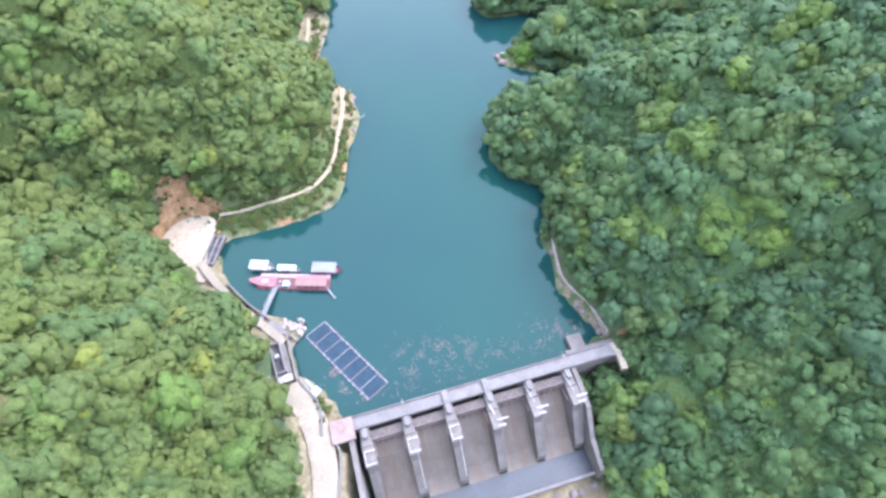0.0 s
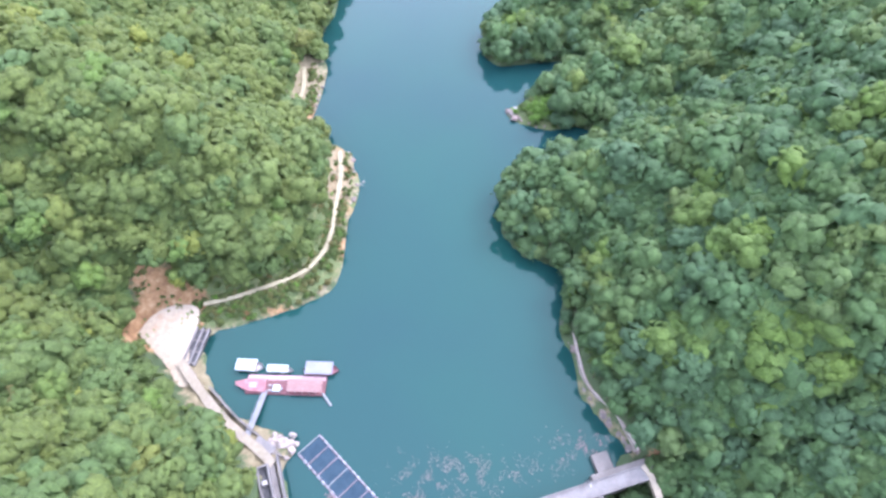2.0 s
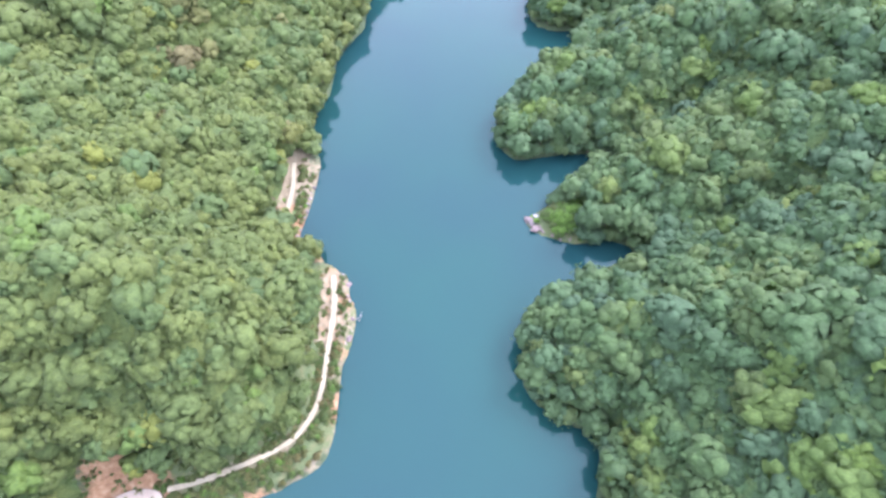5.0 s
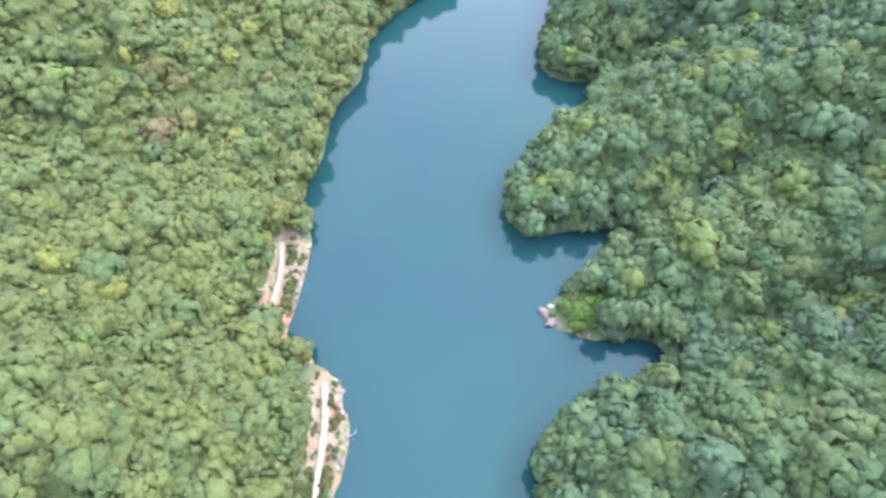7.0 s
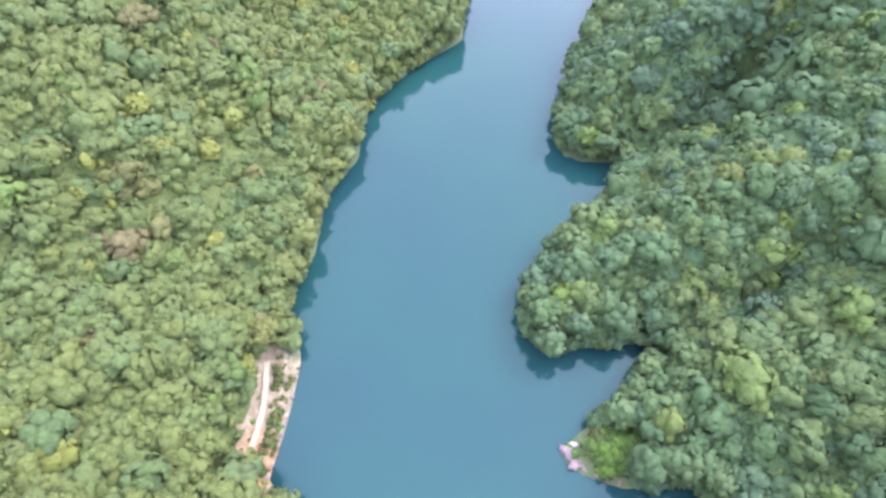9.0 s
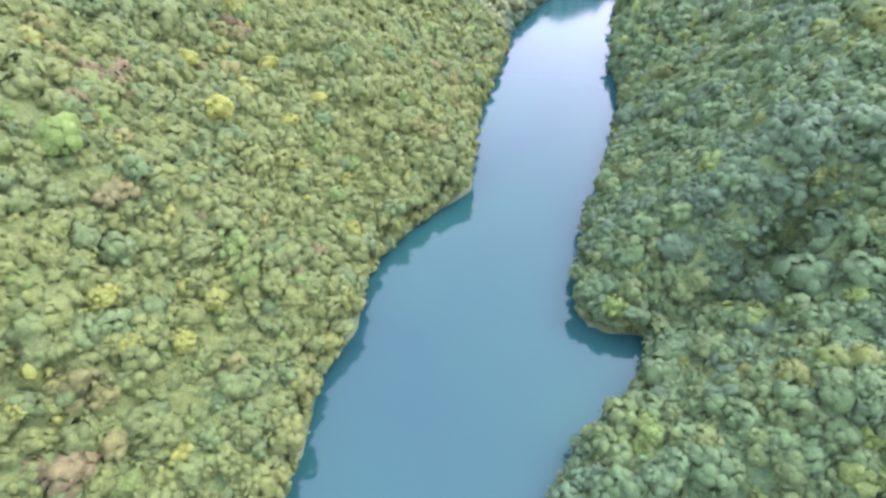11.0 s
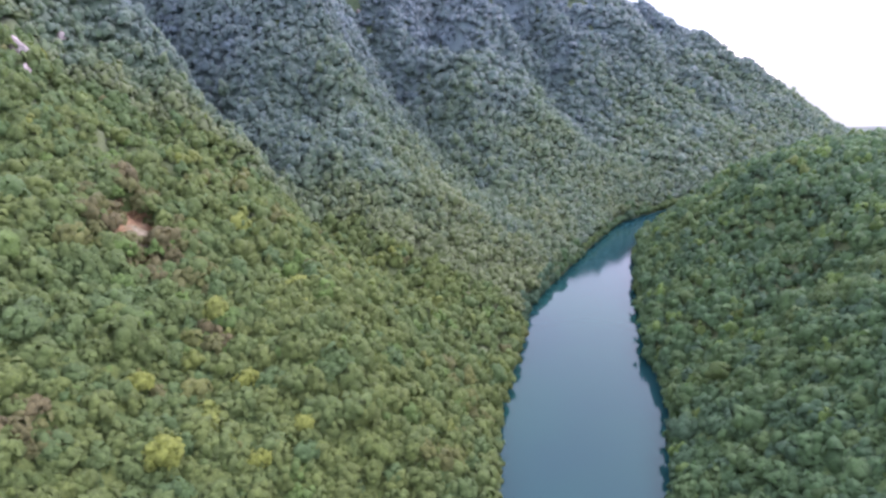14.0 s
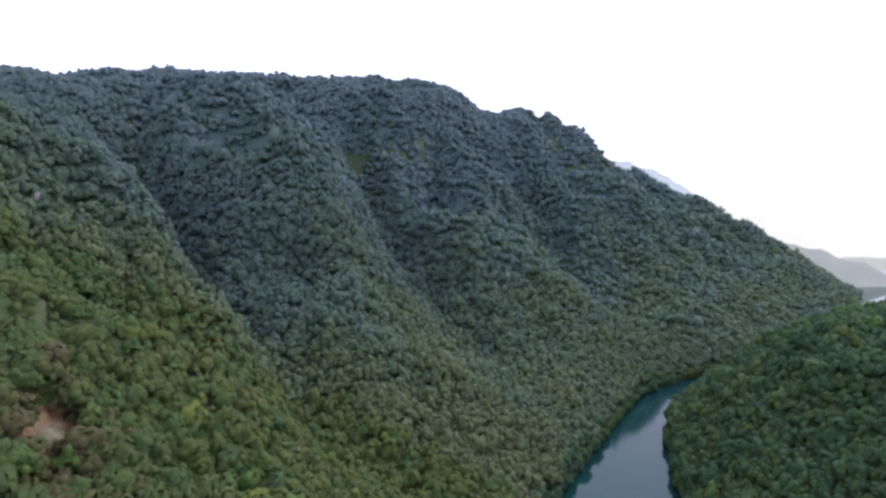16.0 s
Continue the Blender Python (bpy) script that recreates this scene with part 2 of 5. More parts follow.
RIGHT = [(43, 60), (38, 66), (32, 75), (32, 82), (29, 92), (31, 103), (33, 111.5), (21, 115.5), (15.5, 123), (16, 136), (22, 146), (38, 152.5), (47, 155), (51.5, 160), (49, 165.5),
         (43, 167.5), (34, 166), (28, 167.2), (22, 170.2), (19, 173.5), (26, 179.5), (33, 182), (36, 187.5), (41.5, 193), (46.5, 199.5), (44, 201.5), (34, 201), (26, 200), (18, 198.5),
         (12.5, 205), (15.5, 219), (22, 229.5), (29.5, 237), (36.5, 242), (42, 250), (50, 261), (46, 266.5), (37, 267), (31.5, 269.5), (29.3, 275), (30.5, 284), (36, 303), (48, 335), (62, 372), (71, 402), (71, 430), (82, 466), (90, 505), (108, 562), (128, 590), (150, 616), (215, 650), (340, 735), (500, 850),
         (840, 1060)]
ROAD_LINE = [(-22, -10), (-24, 8), (-25, 21), (-27.5, 31), (-31, 39), (-37, 46)]
QUAY_LINE = [(-40.5, 57.5), (-45.5, 61.5), (-53, 66.5), (-61, 74), (-68, 82)]
TRACK_LINE = [(-66, 98), (-58, 100), (-48, 104.2), (-40.3, 108), (-36, 114), (-34.5, 121), (-34.4, 131), (-34, 144), (-35.5, 153)]
TRACK_2 = [(-54, 167), (-52, 176), (-51.5, 185), (-53, 195)]
LANDING = [(-81.5, 90), (-79.5, 95), (-75, 98.3), (-67.3, 98.3), (-66.3, 93), (-67.5, 88), (-66, 80), (-64.8, 76), (-67.3, 75.5), (-71, 80.5), (-76.5, 85.5)]
BASIN_LINE = [(-37.8, 46.5), (-42, 57.5)]
O, ANGLE = Vector((-26.9, 37.8, 0)), math.atan2(0.284, 0.959)
U, V = np.array((math.cos(ANGLE), math.sin(ANGLE))), np.array((-math.sin(ANGLE), math.cos(ANGLE)))

# the long ridge: bearing from the valley's middle in degrees, and its crest's height over the distance
RIDGE_B = [-38.9, -37.1, -35.2, -33.2, -31.1, -28.9, -26.6, -24.2, -21.8, -19.3, -16.6, -14.0, -11.2, -5.6, -2.7, 0.1, 1.5, 3.0, 4.7, 7.0, 9.8, 11.4, 14.2, 15.8, 19.5, 22.1, 24.5, 26.9, 31.4, 33.5, 35.5, 36.7]
RIDGE_C = [0.179, 0.182, 0.175, 0.187, 0.2, 0.198, 0.203, 0.207, 0.202, 0.211, 0.214, 0.206, 0.21, 0.222, 0.21, 0.195, 0.177, 0.153, 0.149, 0.162, 0.175, 0.133, 0.121, 0.1, 0.032, 0.002, 0.013, -0.023, -0.076, -0.098, -0.129, -0.157]


def away(P, line):
    """Distance of the plan points P from a polyline."""
    best = np.full(len(P), 1e9)
    pts = np.array(line, float)
    for a, b in zip(pts[:-1], pts[1:]):
        ab = b - a
        t = np.clip(((P - a) @ ab) / (ab @ ab), 0, 1)
        best = np.minimum(best, np.hypot(*(P - a - t[:, None] * ab).T))
    return best


def inside(P, poly):
    hit = np.zeros(len(P), bool)
    pts = np.array(poly, float)
    for (x0, y0), (x1, y1) in zip(pts, np.roll(pts, -1, 0)):
        cross = (y0 > P[:, 1]) != (y1 > P[:, 1])
        hit ^= cross & (P[:, 0] < (x1 - x0) * (P[:, 1] - y0) / (y1 - y0 + 1e-12) + x0)
    return hit


def waves(P, size, seed, octaves=4):
    """Smooth noise between about -1 and 1 over the plan."""
    return np.array([noise.fractal((x / size + seed * 7.3, y / size - seed * 3.1, seed * 1.7), 0.9, 2.1, octaves) for x, y in P])


def step(x, a, b):
    t = np.clip((x - a) / (b - a), 0, 1)
    return t * t * (3 - 2 * t)


def heights(P):
    """The ground's height at the plan points P."""
    x, y = P.T
    dl, dr = away(P, LEFT), away(P, RIGHT)
    wet = inside(P, LEFT + RIGHT[::-1])
    left = dl < dr
    d = np.minimum(dl, dr)
    sl = np.interp(y, [30, 55, 75, 92, 105, 125, 150, 185, 200, 215, 240, 275, 320, 360, 410, 500, 560, 700, 900], [1.1, 1.0, 0.8, 0.28, 0.62, 0.95, 0.72, 0.55, 0.55, 0.72, 0.86, 0.98, 0.86, 0.72, 0.64, 0.52, 0.5, 0.56, 0.72])
    sr = np.interp(y, [20, 45, 60, 80, 110, 130, 150, 170, 195, 215, 240, 275, 310, 370, 400, 480, 560, 600, 700], [0.45, 0.5, 0.7, 1.0, 0.95, 0.85, 0.8, 0.52, 0.52, 0.65, 0.7, 0.85, 0.88, 0.92, 0.9, 0.98, 0.95, 1.0, 1.0])
    crest = np.interp(x, [-700, -550, -420, -330, -230, -100, -30, 37, 129, 177, 215, 304, 343, 400, 453, 500, 600], [236, 252, 250, 242, 290, 312, 322, 302, 296, 256, 214, 156, 133, 80, 48, 12, 10])
    crest = np.where(y < 250, np.minimum(crest, 130), crest * 1.12)
    # the long ridge climbs steadily away from the valley's middle and falls off towards the bend
    far, bearing = np.hypot(x + 16, y - 249), np.degrees(np.arctan2(x + 16, y - 249))
    climb = np.interp(bearing, RIDGE_B, RIDGE_C)
    crest = np.where(far > 280, np.maximum(np.minimum(crest, 129 + (climb + 0.004) * far), 8), crest)
    spur = waves(P, 90, 3) * np.where(y > 380, 0.40, 0.28)
    rise = np.where(left, sl, sr) * d * (1 + spur * step(d, 8, 60))
    # two gullies and the spur between them on the long slope
    for line, wide, depth in (([(4, 418), (-60, 462), (-130, 535), (-260, 660)], 24, -0.40), ([(60, 530), (10, 600), (-60, 720), (-120, 830)], 30, -0.38),
                              ([(28, 480), (-40, 545), (-130, 660), (-220, 780)], 26, 0.22), ([(-2, 345), (-90, 385), (-180, 440), (-300, 560)], 30, 0.10),
                              ([(150, 660), (110, 760), (60, 880)], 30, -0.28),
                              ([(50, 261), (62, 266), (84, 278)], 6, -0.6), ([(46, 200), (62, 205), (80, 213)], 5, -0.5), ([(51, 161), (66, 165), (84, 171)], 5, -0.5)):
        rise = rise * (1 + depth * np.exp(-(away(P, line) / wide) ** 2) * step(d, np.minimum(wide * 0.25, 6), wide * 1.6))
    cap = np.where(left, crest, np.interp(y, [0, 200, 300, 400, 500, 600, 680, 760, 900], [62, 62, 72, 76, 71, 63, 42, 14, 5]) * (1 - 0.96 * step(d, 140, 320)))
    hill = (np.maximum(rise, 0.01) ** -7 + cap ** -7) ** (-1 / 7)
    z = 0.7 * step(d, 0, 2.0) - 0.02 + hill + waves(P, 22, 5) * 1.6 * step(d, 4, 20)
    # the valley below the dam
    q = P - np.array(O.xy)
    u, v = q @ U, q @ V
    below = step(-v, -1, 3)
    bank = np.maximum(np.maximum(3.0 - u, u - 62.5), 0)
    low = np.minimum(-15 + bank * np.where(u < 30, 4.0, 0.8), np.where(u < 30, 3.0 + np.maximum(-u - 7, 0) * 1.0, 60))
    low = np.where(u > 30, np.minimum(low, 2 + np.maximum(u - 62, 0) * 0.7), low)
    below = below * step(u, -62, -30)
    z = np.where(v < 2, z * (1 - below) + low * below, z)
    under = step(u, -1, 2) * (1 - step(u, 63, 67)) * (np.abs(v + 1.5) < 7)
    z = np.where(v > -4.5, z * (1 - under) - 9 * under, z)
    # benches: road, quay path, track, landing
    for line, wide, level in ((ROAD_LINE, 4.4, 3.1), (QUAY_LINE, 2.8, 2.3), (TRACK_LINE, 2.0, 2.6), (TRACK_2, 1.8, 2.0)):
        t = away(P, line)
        k = 1 - step(t, wide, wide + 2.6)
        z = np.where(wet, z, z * (1 - k) + level * k)
    k = np.where(inside(P, LANDING), 1.0, 1 - step(away(P, LANDING + LANDING[:1]), 1.0, 4.0))
    z = np.where(wet, z, z * (1 - k) + 1.2 * k)
    k = 1 - step(away(P, BASIN_LINE), 2.2, 4.6)
    z = np.where(wet, z, z * (1 - k) + 2.4 * k)
    z = np.where((v > 0) & ~wet & (d < 6), np.minimum(z, 1.7 * d + 0.04), z)
    return np.where(wet & (v > -3), -0.45 * np.minimum(d, 30) - 0.02, z), d, wet, left, u, v


def part(name, bm, material, parent=None, label="", smooth=False):
    """Links a bmesh as one mesh object, under a thing or a part."""
    me = bpy.data.meshes.new(name)
    bm.to_mesh(me)
    bm.free()
    me.materials.append(material)
    if smooth:
        me.polygons.foreach_set("use_smooth", [True] * len(me.polygons))
    ob = new(name, me)
    ob.parent = parent
    return tagged(ob, label)


def box(bm, x0, x1, y0, y1, z0, z1, bevel=0.0):
    made = bmesh.ops.create_cube(bm, size=1.0, matrix=Matrix.LocRotScale(((x0 + x1) / 2, (y0 + y1) / 2, (z0 + z1) / 2), None, (x1 - x0, y1 - y0, z1 - z0)))
    if bevel:
        edges = list({e for v in made["verts"] for e in v.link_edges})
        bmesh.ops.bevel(bm, geom=edges, offset=bevel, segments=1, affect="EDGES")
    return bm


def bar(bm, a, b, r, sides=6, r2=None):
    """A round bar from a to b."""
    a, b = Vector(a), Vector(b)
    m = Matrix.Translation((a + b) / 2) @ (b - a).to_track_quat("Z", "Y").to_matrix().to_4x4()
    bmesh.ops.create_cone(bm, cap_ends=True, segments=sides, radius1=r, radius2=r if r2 is None else r2, depth=(b - a).length, matrix=m)
    return bm


def beam(bm, a, b, w, h):
    """A square beam from a to b."""
    a, b = Vector(a), Vector(b)
    m = Matrix.Translation((a + b) / 2) @ (b - a).to_track_quat("Y", "Z").to_matrix().to_4x4() @ Matrix.Diagonal((w, (b - a).length, h, 1))
    bmesh.ops.create_cube(bm, size=1.0, matrix=m)
    return bm


def extrude(bm, profile, x0, x1):
    """A prism along x over a profile of (y, z)."""
    a = [bm.verts.new((x0, y, z)) for y, z in profile]
    b = [bm.verts.new((x1, y, z)) for y, z in profile]
    bm.faces.new(a[::-1])
    bm.faces.new(b)
    for i in range(len(a)):
        j = (i + 1) % len(a)
        bm.faces.new((a[i], a[j], b[j], b[i]))
    bmesh.ops.recalc_face_normals(bm, faces=bm.faces)
    return bm


def mesh_of(name, verts, faces, material, smooth=False):
    me = bpy.data.meshes.new(name)
    me.from_pydata(verts, [], faces)
    me.materials.append(material)
    if smooth:
        me.polygons.foreach_set("use_smooth", [True] * len(me.polygons))
    return me


def thing(name, label, category, at=(0, 0, 0), turn=0.0, group="", kind=""):
    ob = new(name)
    ob.matrix_world = Matrix.Translation(at) @ Matrix.Rotation(turn, 4, "Z")
    return tagged(ob, label, category, group, kind)


def smooth_line(line, gap):
    """A polyline with its corners rounded, at even steps."""
    p = np.array(line, float)
    for _ in range(3):
        q = [p[0]]
        for a, b in zip(p[:-1], p[1:]):
            q += [a * 0.75 + b * 0.25, a * 0.25 + b * 0.75]
        p = np.array(q + [p[-1]])
    s = np.concatenate([[0], np.cumsum(np.hypot(*np.diff(p, axis=0).T))])
    k = np.linspace(0, s[-1], max(2, int(s[-1] / gap)))
    return np.stack([np.interp(k, s, p[:, 0]), np.interp(k, s, p[:, 1])], 1)


def strip(name, line, half, level, thick, material, wobble=0.0, gap=1.5, shift=0.0):
    """A band along a line of the plan: a road, a wall or a kerb. level: its top, a number or (start, end)."""
    p = smooth_line(line, gap)
    t = np.gradient(p, axis=0)
    t /= np.hypot(*t.T)[:, None]
    nrm = np.stack([-t[:, 1], t[:, 0]], 1)
    top = np.linspace(*(level if isinstance(level, tuple) else (level, level)), len(p))
    verts, faces = [], []
    for i, (c, m) in enumerate(zip(p, nrm)):
        w = half * (1 + wobble * noise.noise((c[0] * 0.4, c[1] * 0.4, 2.0)))
        a, b = c + m * (shift + w), c + m * (shift - w)
        verts += [(*a, top[i]), (*b, top[i]), (*b, top[i] - thick), (*a, top[i] - thick)]
        if i:
            k = 4 * i
            for j in range(4):
                faces.append((k - 4 + j, k - 4 + (j + 1) % 4, k + (j + 1) % 4, k + j))
    e = 4 * (len(p) - 1)
    faces += [(3, 2, 1, 0), (e, e + 1, e + 2, e + 3)]
    me = mesh_of(name, verts, faces, material)
    bm = bmesh.new()
    bm.from_mesh(me)
    bmesh.ops.recalc_face_normals(bm, faces=bm.faces)
    bm.to_mesh(me)
    bm.free()
    return new(name, me)


# ---- ground and water ----
def spread(lo, fine_lo, fine_hi, hi, cell, grow):
    a = list(np.arange(fine_lo, fine_hi + 0.1, cell))
    s, v = cell, a[-1]
    while v < hi:
        s *= grow
        v += s
        a.append(v)
    s, v = cell, a[0]
    while v > lo:
        s *= grow
        v -= s
        a.insert(0, v)
    return np.array(a)


def build_ground():
    gx, gy = spread(-2400, -140, 130, 2600, 2.8, 1.06), spread(-400, 5, 430, 4200, 2.8, 1.05)
    P = np.array([(x, y) for y in gy for x in gx])
    z, d, wet, left, u, v = heights(P)
    far = step(np.hypot(P[:, 0] + 16, P[:, 1] - 249), 900, 965)
    z = z * (1 - far) - far * 4.0
    w = len(gx)
    faces = [(j * w + i, j * w + i + 1, (j + 1) * w + i + 1, (j + 1) * w + i) for j in range(len(gy) - 1) for i in range(w - 1)]
    me = mesh_of("ground", [(*p, h) for p, h in zip(P, z)], faces, GROUND, True)
    for name, value in zip(("grassy", "bare", "reddish"), covers(P, d, left)):
        me.attributes.new(name, "FLOAT", "POINT").data.foreach_set("value", value.astype(np.float32))
    ob = new("ground", me)
    return tagged(ob, "steep forest floor and bare soil of the valley sides", "ground", kind="structure")


def covers(P, d, left):
    """How grassy, bare and reddish the ground is: the cut benches by the shore, the landing, old slips."""
    x, y = P.T
    track, track2, quay, road = away(P, TRACK_LINE), away(P, TRACK_2), away(P, QUAY_LINE), away(P, ROAD_LINE)
    grassy = np.maximum((1 - step(track, 3, 9)) * left, (1 - step(np.hypot(x - 34, y - 172), 8, 14)))
    bare = np.maximum.reduce([(1 - step(track, 1.0, 2.6)) * 0.4 * (y < 130), (1 - step(track, 1, 6)) * (y > 132) * 0.85, (1 - step(track2, 2, 9)) * 0.8 * left, (1 - step(quay, 2, 5)) * 0.7, (1 - step(road, 4, 7)) * 0.7,
                              (1 - step(np.abs(d), 0.6, 2.2)) * left * (y < 215) * 0.42, (1 - step(np.abs(d), 0.5, 2.4)) * (~left) * (y < 80) * 0.6,
                              (1 - step(np.hypot((x - 26) / 1.6, y - 20), 8, 15)) * 0.6, (1 - step(np.hypot(x + 109, (y - 374) * 0.8), 2, 5)) * 0.7])
    scar = 1 - step(np.hypot((x + 76) / 1.25, y - 100.5), 3.5, 8)
    scar = np.maximum(scar, (1 - step(np.hypot(x + 82, y - 90), 3, 6.5)))
    reddish = np.maximum(scar * 0.55, (1 - step(np.hypot(x + 60, y - 112), 1, 4)) * 0.6)
    reddish = np.maximum(reddish, (1 - step(np.hypot(x - 47, y - 59), 1, 4)) * 0.8)
    rim = away(P, LANDING + LANDING[:1])
    reddish = np.maximum(reddish, (1 - step(rim, 1.5, 4.5)) * (x < -66) * (y > 84) * 0.85)
    reddish = np.maximum(reddish, step(np.hypot(x + 109, (y - 374) * 0.8), 2, 5) * (1 - step(np.hypot(x + 109, (y - 374) * 0.8), 5, 12)) * 0.8)
    # ochre soil laid bare along the waterline below the footpath and on the two headlands
    reddish = np.maximum(reddish, (1 - step(d, 1.2, 3.6)) * left * (y > 92) * (y < 165) * 0.55 * step(waves(P, 7, 41, 2), -0.25, 0.3))
    reddish = np.maximum(reddish, (1 - step(track, 1.5, 6)) * (y > 133) * 0.30)
    reddish = np.maximum(reddish, (1 - step(np.hypot((x + 51) / 1.0, (y - 171) / 1.6), 3, 7)) * left * 0.6)
    return grassy, bare, reddish


build_ground()
a, b = np.array(O.xy) + U * -60 - V * 2, np.array(O.xy) + U * 130 - V * 2
rim = [(*a, 0), (*b, 0), (900, 250, 0), (2500, 1200, 0), (2600, 4000, 0), (300, 4000, 0), (-100, 1000, 0), (-200, 200, 0)]
water = new("water", mesh_of("water", rim, [tuple(range(len(rim)))], WATER))
tagged(water, "calm teal reservoir water between wooded banks", "water", kind="structure")


# ---- trees ----
rng = np.random.default_rng(11)


def ball():
    """Vertices and triangles of a small twenty-sided ball."""
    bm = bmesh.new()
    g = (1 + 5 ** 0.5) / 2
    for a in (-1, 1):
        for b in (-g, g):
            for p in ((0, a, b), (a, b, 0), (b, 0, a)):
                bm.verts.new(Vector(p).normalized())
    bmesh.ops.convex_hull(bm, input=bm.verts)
    bmesh.ops.recalc_face_normals(bm, faces=bm.faces)
    bm.verts.index_update()
    V0, F0 = np.array([v.co for v in bm.verts]), np.array([[v.index for v in f.verts] for f in bm.faces])
    bm.free()
    return V0, F0


BALL = ball()


def crown_shape(seed, lobes, sprays, lobe=(0.26, 0.44), spray=(0.10, 0.22)):
    """A crown about 1 m in radius: leafy lobes heaped on a dome round a core, with folded leaf sprays between. Returns vertices, triangles."""
    r = np.random.default_rng(seed)
    verts, faces = [], []
    rows = [((0, 0, 0.1), (0.86, 0.86, 0.74), np.array((0, 0, 1.0)))]
    lean = r.uniform(0.8, 1.2, 2)
    for i in range(lobes):
        up = 1 - 1.12 * (i + 0.5) / lobes
        a = i * 2.39996 + r.normal(0, 0.3)
        d = np.array((math.cos(a) * math.sqrt(max(1 - up * up, 0)), math.sin(a) * math.sqrt(max(1 - up * up, 0)), up)) + r.normal(0, 0.1, 3)
        d /= np.linalg.norm(d)
        k = r.uniform(*lobe)
        rows.append((d * r.uniform(0.58, 0.86) * (lean[0], lean[1], 0.85) + (0, 0, 0.12), k * r.uniform(0.8, 1.25, 3), d))
    for c, k, d in rows:
        turn = Euler(tuple(r.uniform(0, 6.28, 3))).to_matrix()
        p = BALL[0] @ np.array(turn) * r.uniform(0.75, 1.22, (len(BALL[0]), 1))
        keep = p @ d > (-0.62 if k[0] == 0.86 else -0.32)
        number = np.cumsum(keep) - 1 + len(verts)
        verts += list(map(tuple, p[keep] * k + c))
        faces += [tuple(int(number[q]) for q in f) for f in BALL[1] if keep[f].all()]
    D = r.normal(size=(sprays * 3 + 4, 3))
    D /= np.linalg.norm(D, axis=1)[:, None]
    D = D[D[:, 2] > -0.2][:sprays]
    for d in D:
        n = Vector(d) + Vector(r.normal(0, 0.6, 3)) + Vector((0, 0, 0.3))
        q = n.to_track_quat("Z", "Y") @ Euler((0, 0, r.uniform(0, 6.28))).to_quaternion()
        s, w = r.uniform(*spray), r.uniform(0.5, 0.95)
        c = Vector(d * (lean[0], lean[1], 0.85)) * r.uniform(0.9, 1.14) + Vector((0, 0, 0.12))
        k = len(verts)
        for p in ((s, 0, 0.02), (-s, 0, 0.0), (0, s * w, -0.32 * s), (0, -s * w, -0.32 * s)):
            verts.append(tuple(c + q @ Vector(p)))
        faces += [(k, k + 2, k + 1), (k, k + 1, k + 3)]
    return np.array(verts), np.array(faces)


def forest_mesh(name, places, shapes, material, trunks):
    """One mesh over many trees. places: rows of x, y, z, radius, height factor, turn, tint, shape."""
    Vs, Fs, Ts, base = [], [], [], 0
    sides = np.arange(5) * 2 * np.pi / 5
    stem = np.array([(np.cos(a) * w, np.sin(a) * w, h) for w, h in ((1.0, -0.6), (0.55, 1.0)) for a in sides])
    stem_f = np.array([f for i in range(5) for f in ((i, (i + 1) % 5, 5 + i), ((i + 1) % 5, 5 + (i + 1) % 5, 5 + i))])
    for x, y, z, rad, tall, turn, tint, k in places:
        Vt, Ft = shapes[int(k)]
        c, s = math.cos(turn), math.sin(turn)
        wide, deep = rad * (1 + 0.15 * math.sin(5 * turn)), rad * (1 - 0.15 * math.sin(5 * turn + 0.6))
        W = np.stack([Vt[:, 0] * wide * c - Vt[:, 1] * deep * s + x, Vt[:, 0] * wide * s + Vt[:, 1] * deep * c + y, Vt[:, 2] * rad * tall + z], 1)
        Vs.append(W)
        Fs.append(Ft + base)
        Ts.append(np.full(len(W), tint))
        base += len(W)
        if trunks:
            W = stem * (0.16, 0.16, 3.6) + (x, y, z - 3.6)
            Vs.append(W)
            Fs.append(stem_f + base)
            Ts.append(np.full(len(W), 0.93))
            base += len(W)
    Vs, Fs, Ts = np.concatenate(Vs).astype(np.float32), np.concatenate(Fs).astype(np.int32), np.concatenate(Ts).astype(np.float32)
    me = bpy.data.meshes.new(name)
    me.vertices.add(len(Vs))
    me.vertices.foreach_set("co", Vs.ravel())
    me.loops.add(Fs.size)
    me.loops.foreach_set("vertex_index", Fs.ravel())
    me.polygons.add(len(Fs))
    me.polygons.foreach_set("loop_start", np.arange(0, Fs.size, 3, dtype=np.int32))
    me.polygons.foreach_set("use_smooth", np.ones(len(Fs), bool))
    me.update(calc_edges=True)
    me.attributes.new("tint", "FLOAT", "POINT").data.foreach_set("value", Ts)
    me.materials.append(material)
    return new(name, me)


def seen_strip(P):
    """The part of the plan that comes into view: a belt along the river that widens up the valley."""
    x, y = P.T
    west = np.interp(y, [20, 50, 290, 370, 430, 490, 550, 610, 670, 850, 960, 1000, 1240], [-84, -122, -122, -172, -208, -238, -264, -342, -392, -548, -548, -330, -260])
    east = np.interp(y, [0, 40, 260, 400, 460, 610, 690, 700, 860, 1000, 1240], [92, 110, 112, 162, 225, 325, 352, 290, 480, 560, 300])
    return (x > west) & (x < east)


def scatter(x0, x1, y0, y1, cell, jitter=0.42):
    xs, ys = np.arange(x0, x1, cell), np.arange(y0, y1, cell * 0.9)
    P = np.array([(x + (j % 2) * cell / 2, y) for j, y in enumerate(ys) for x in xs])
    return P + rng.uniform(-jitter, jitter, P.shape) * cell


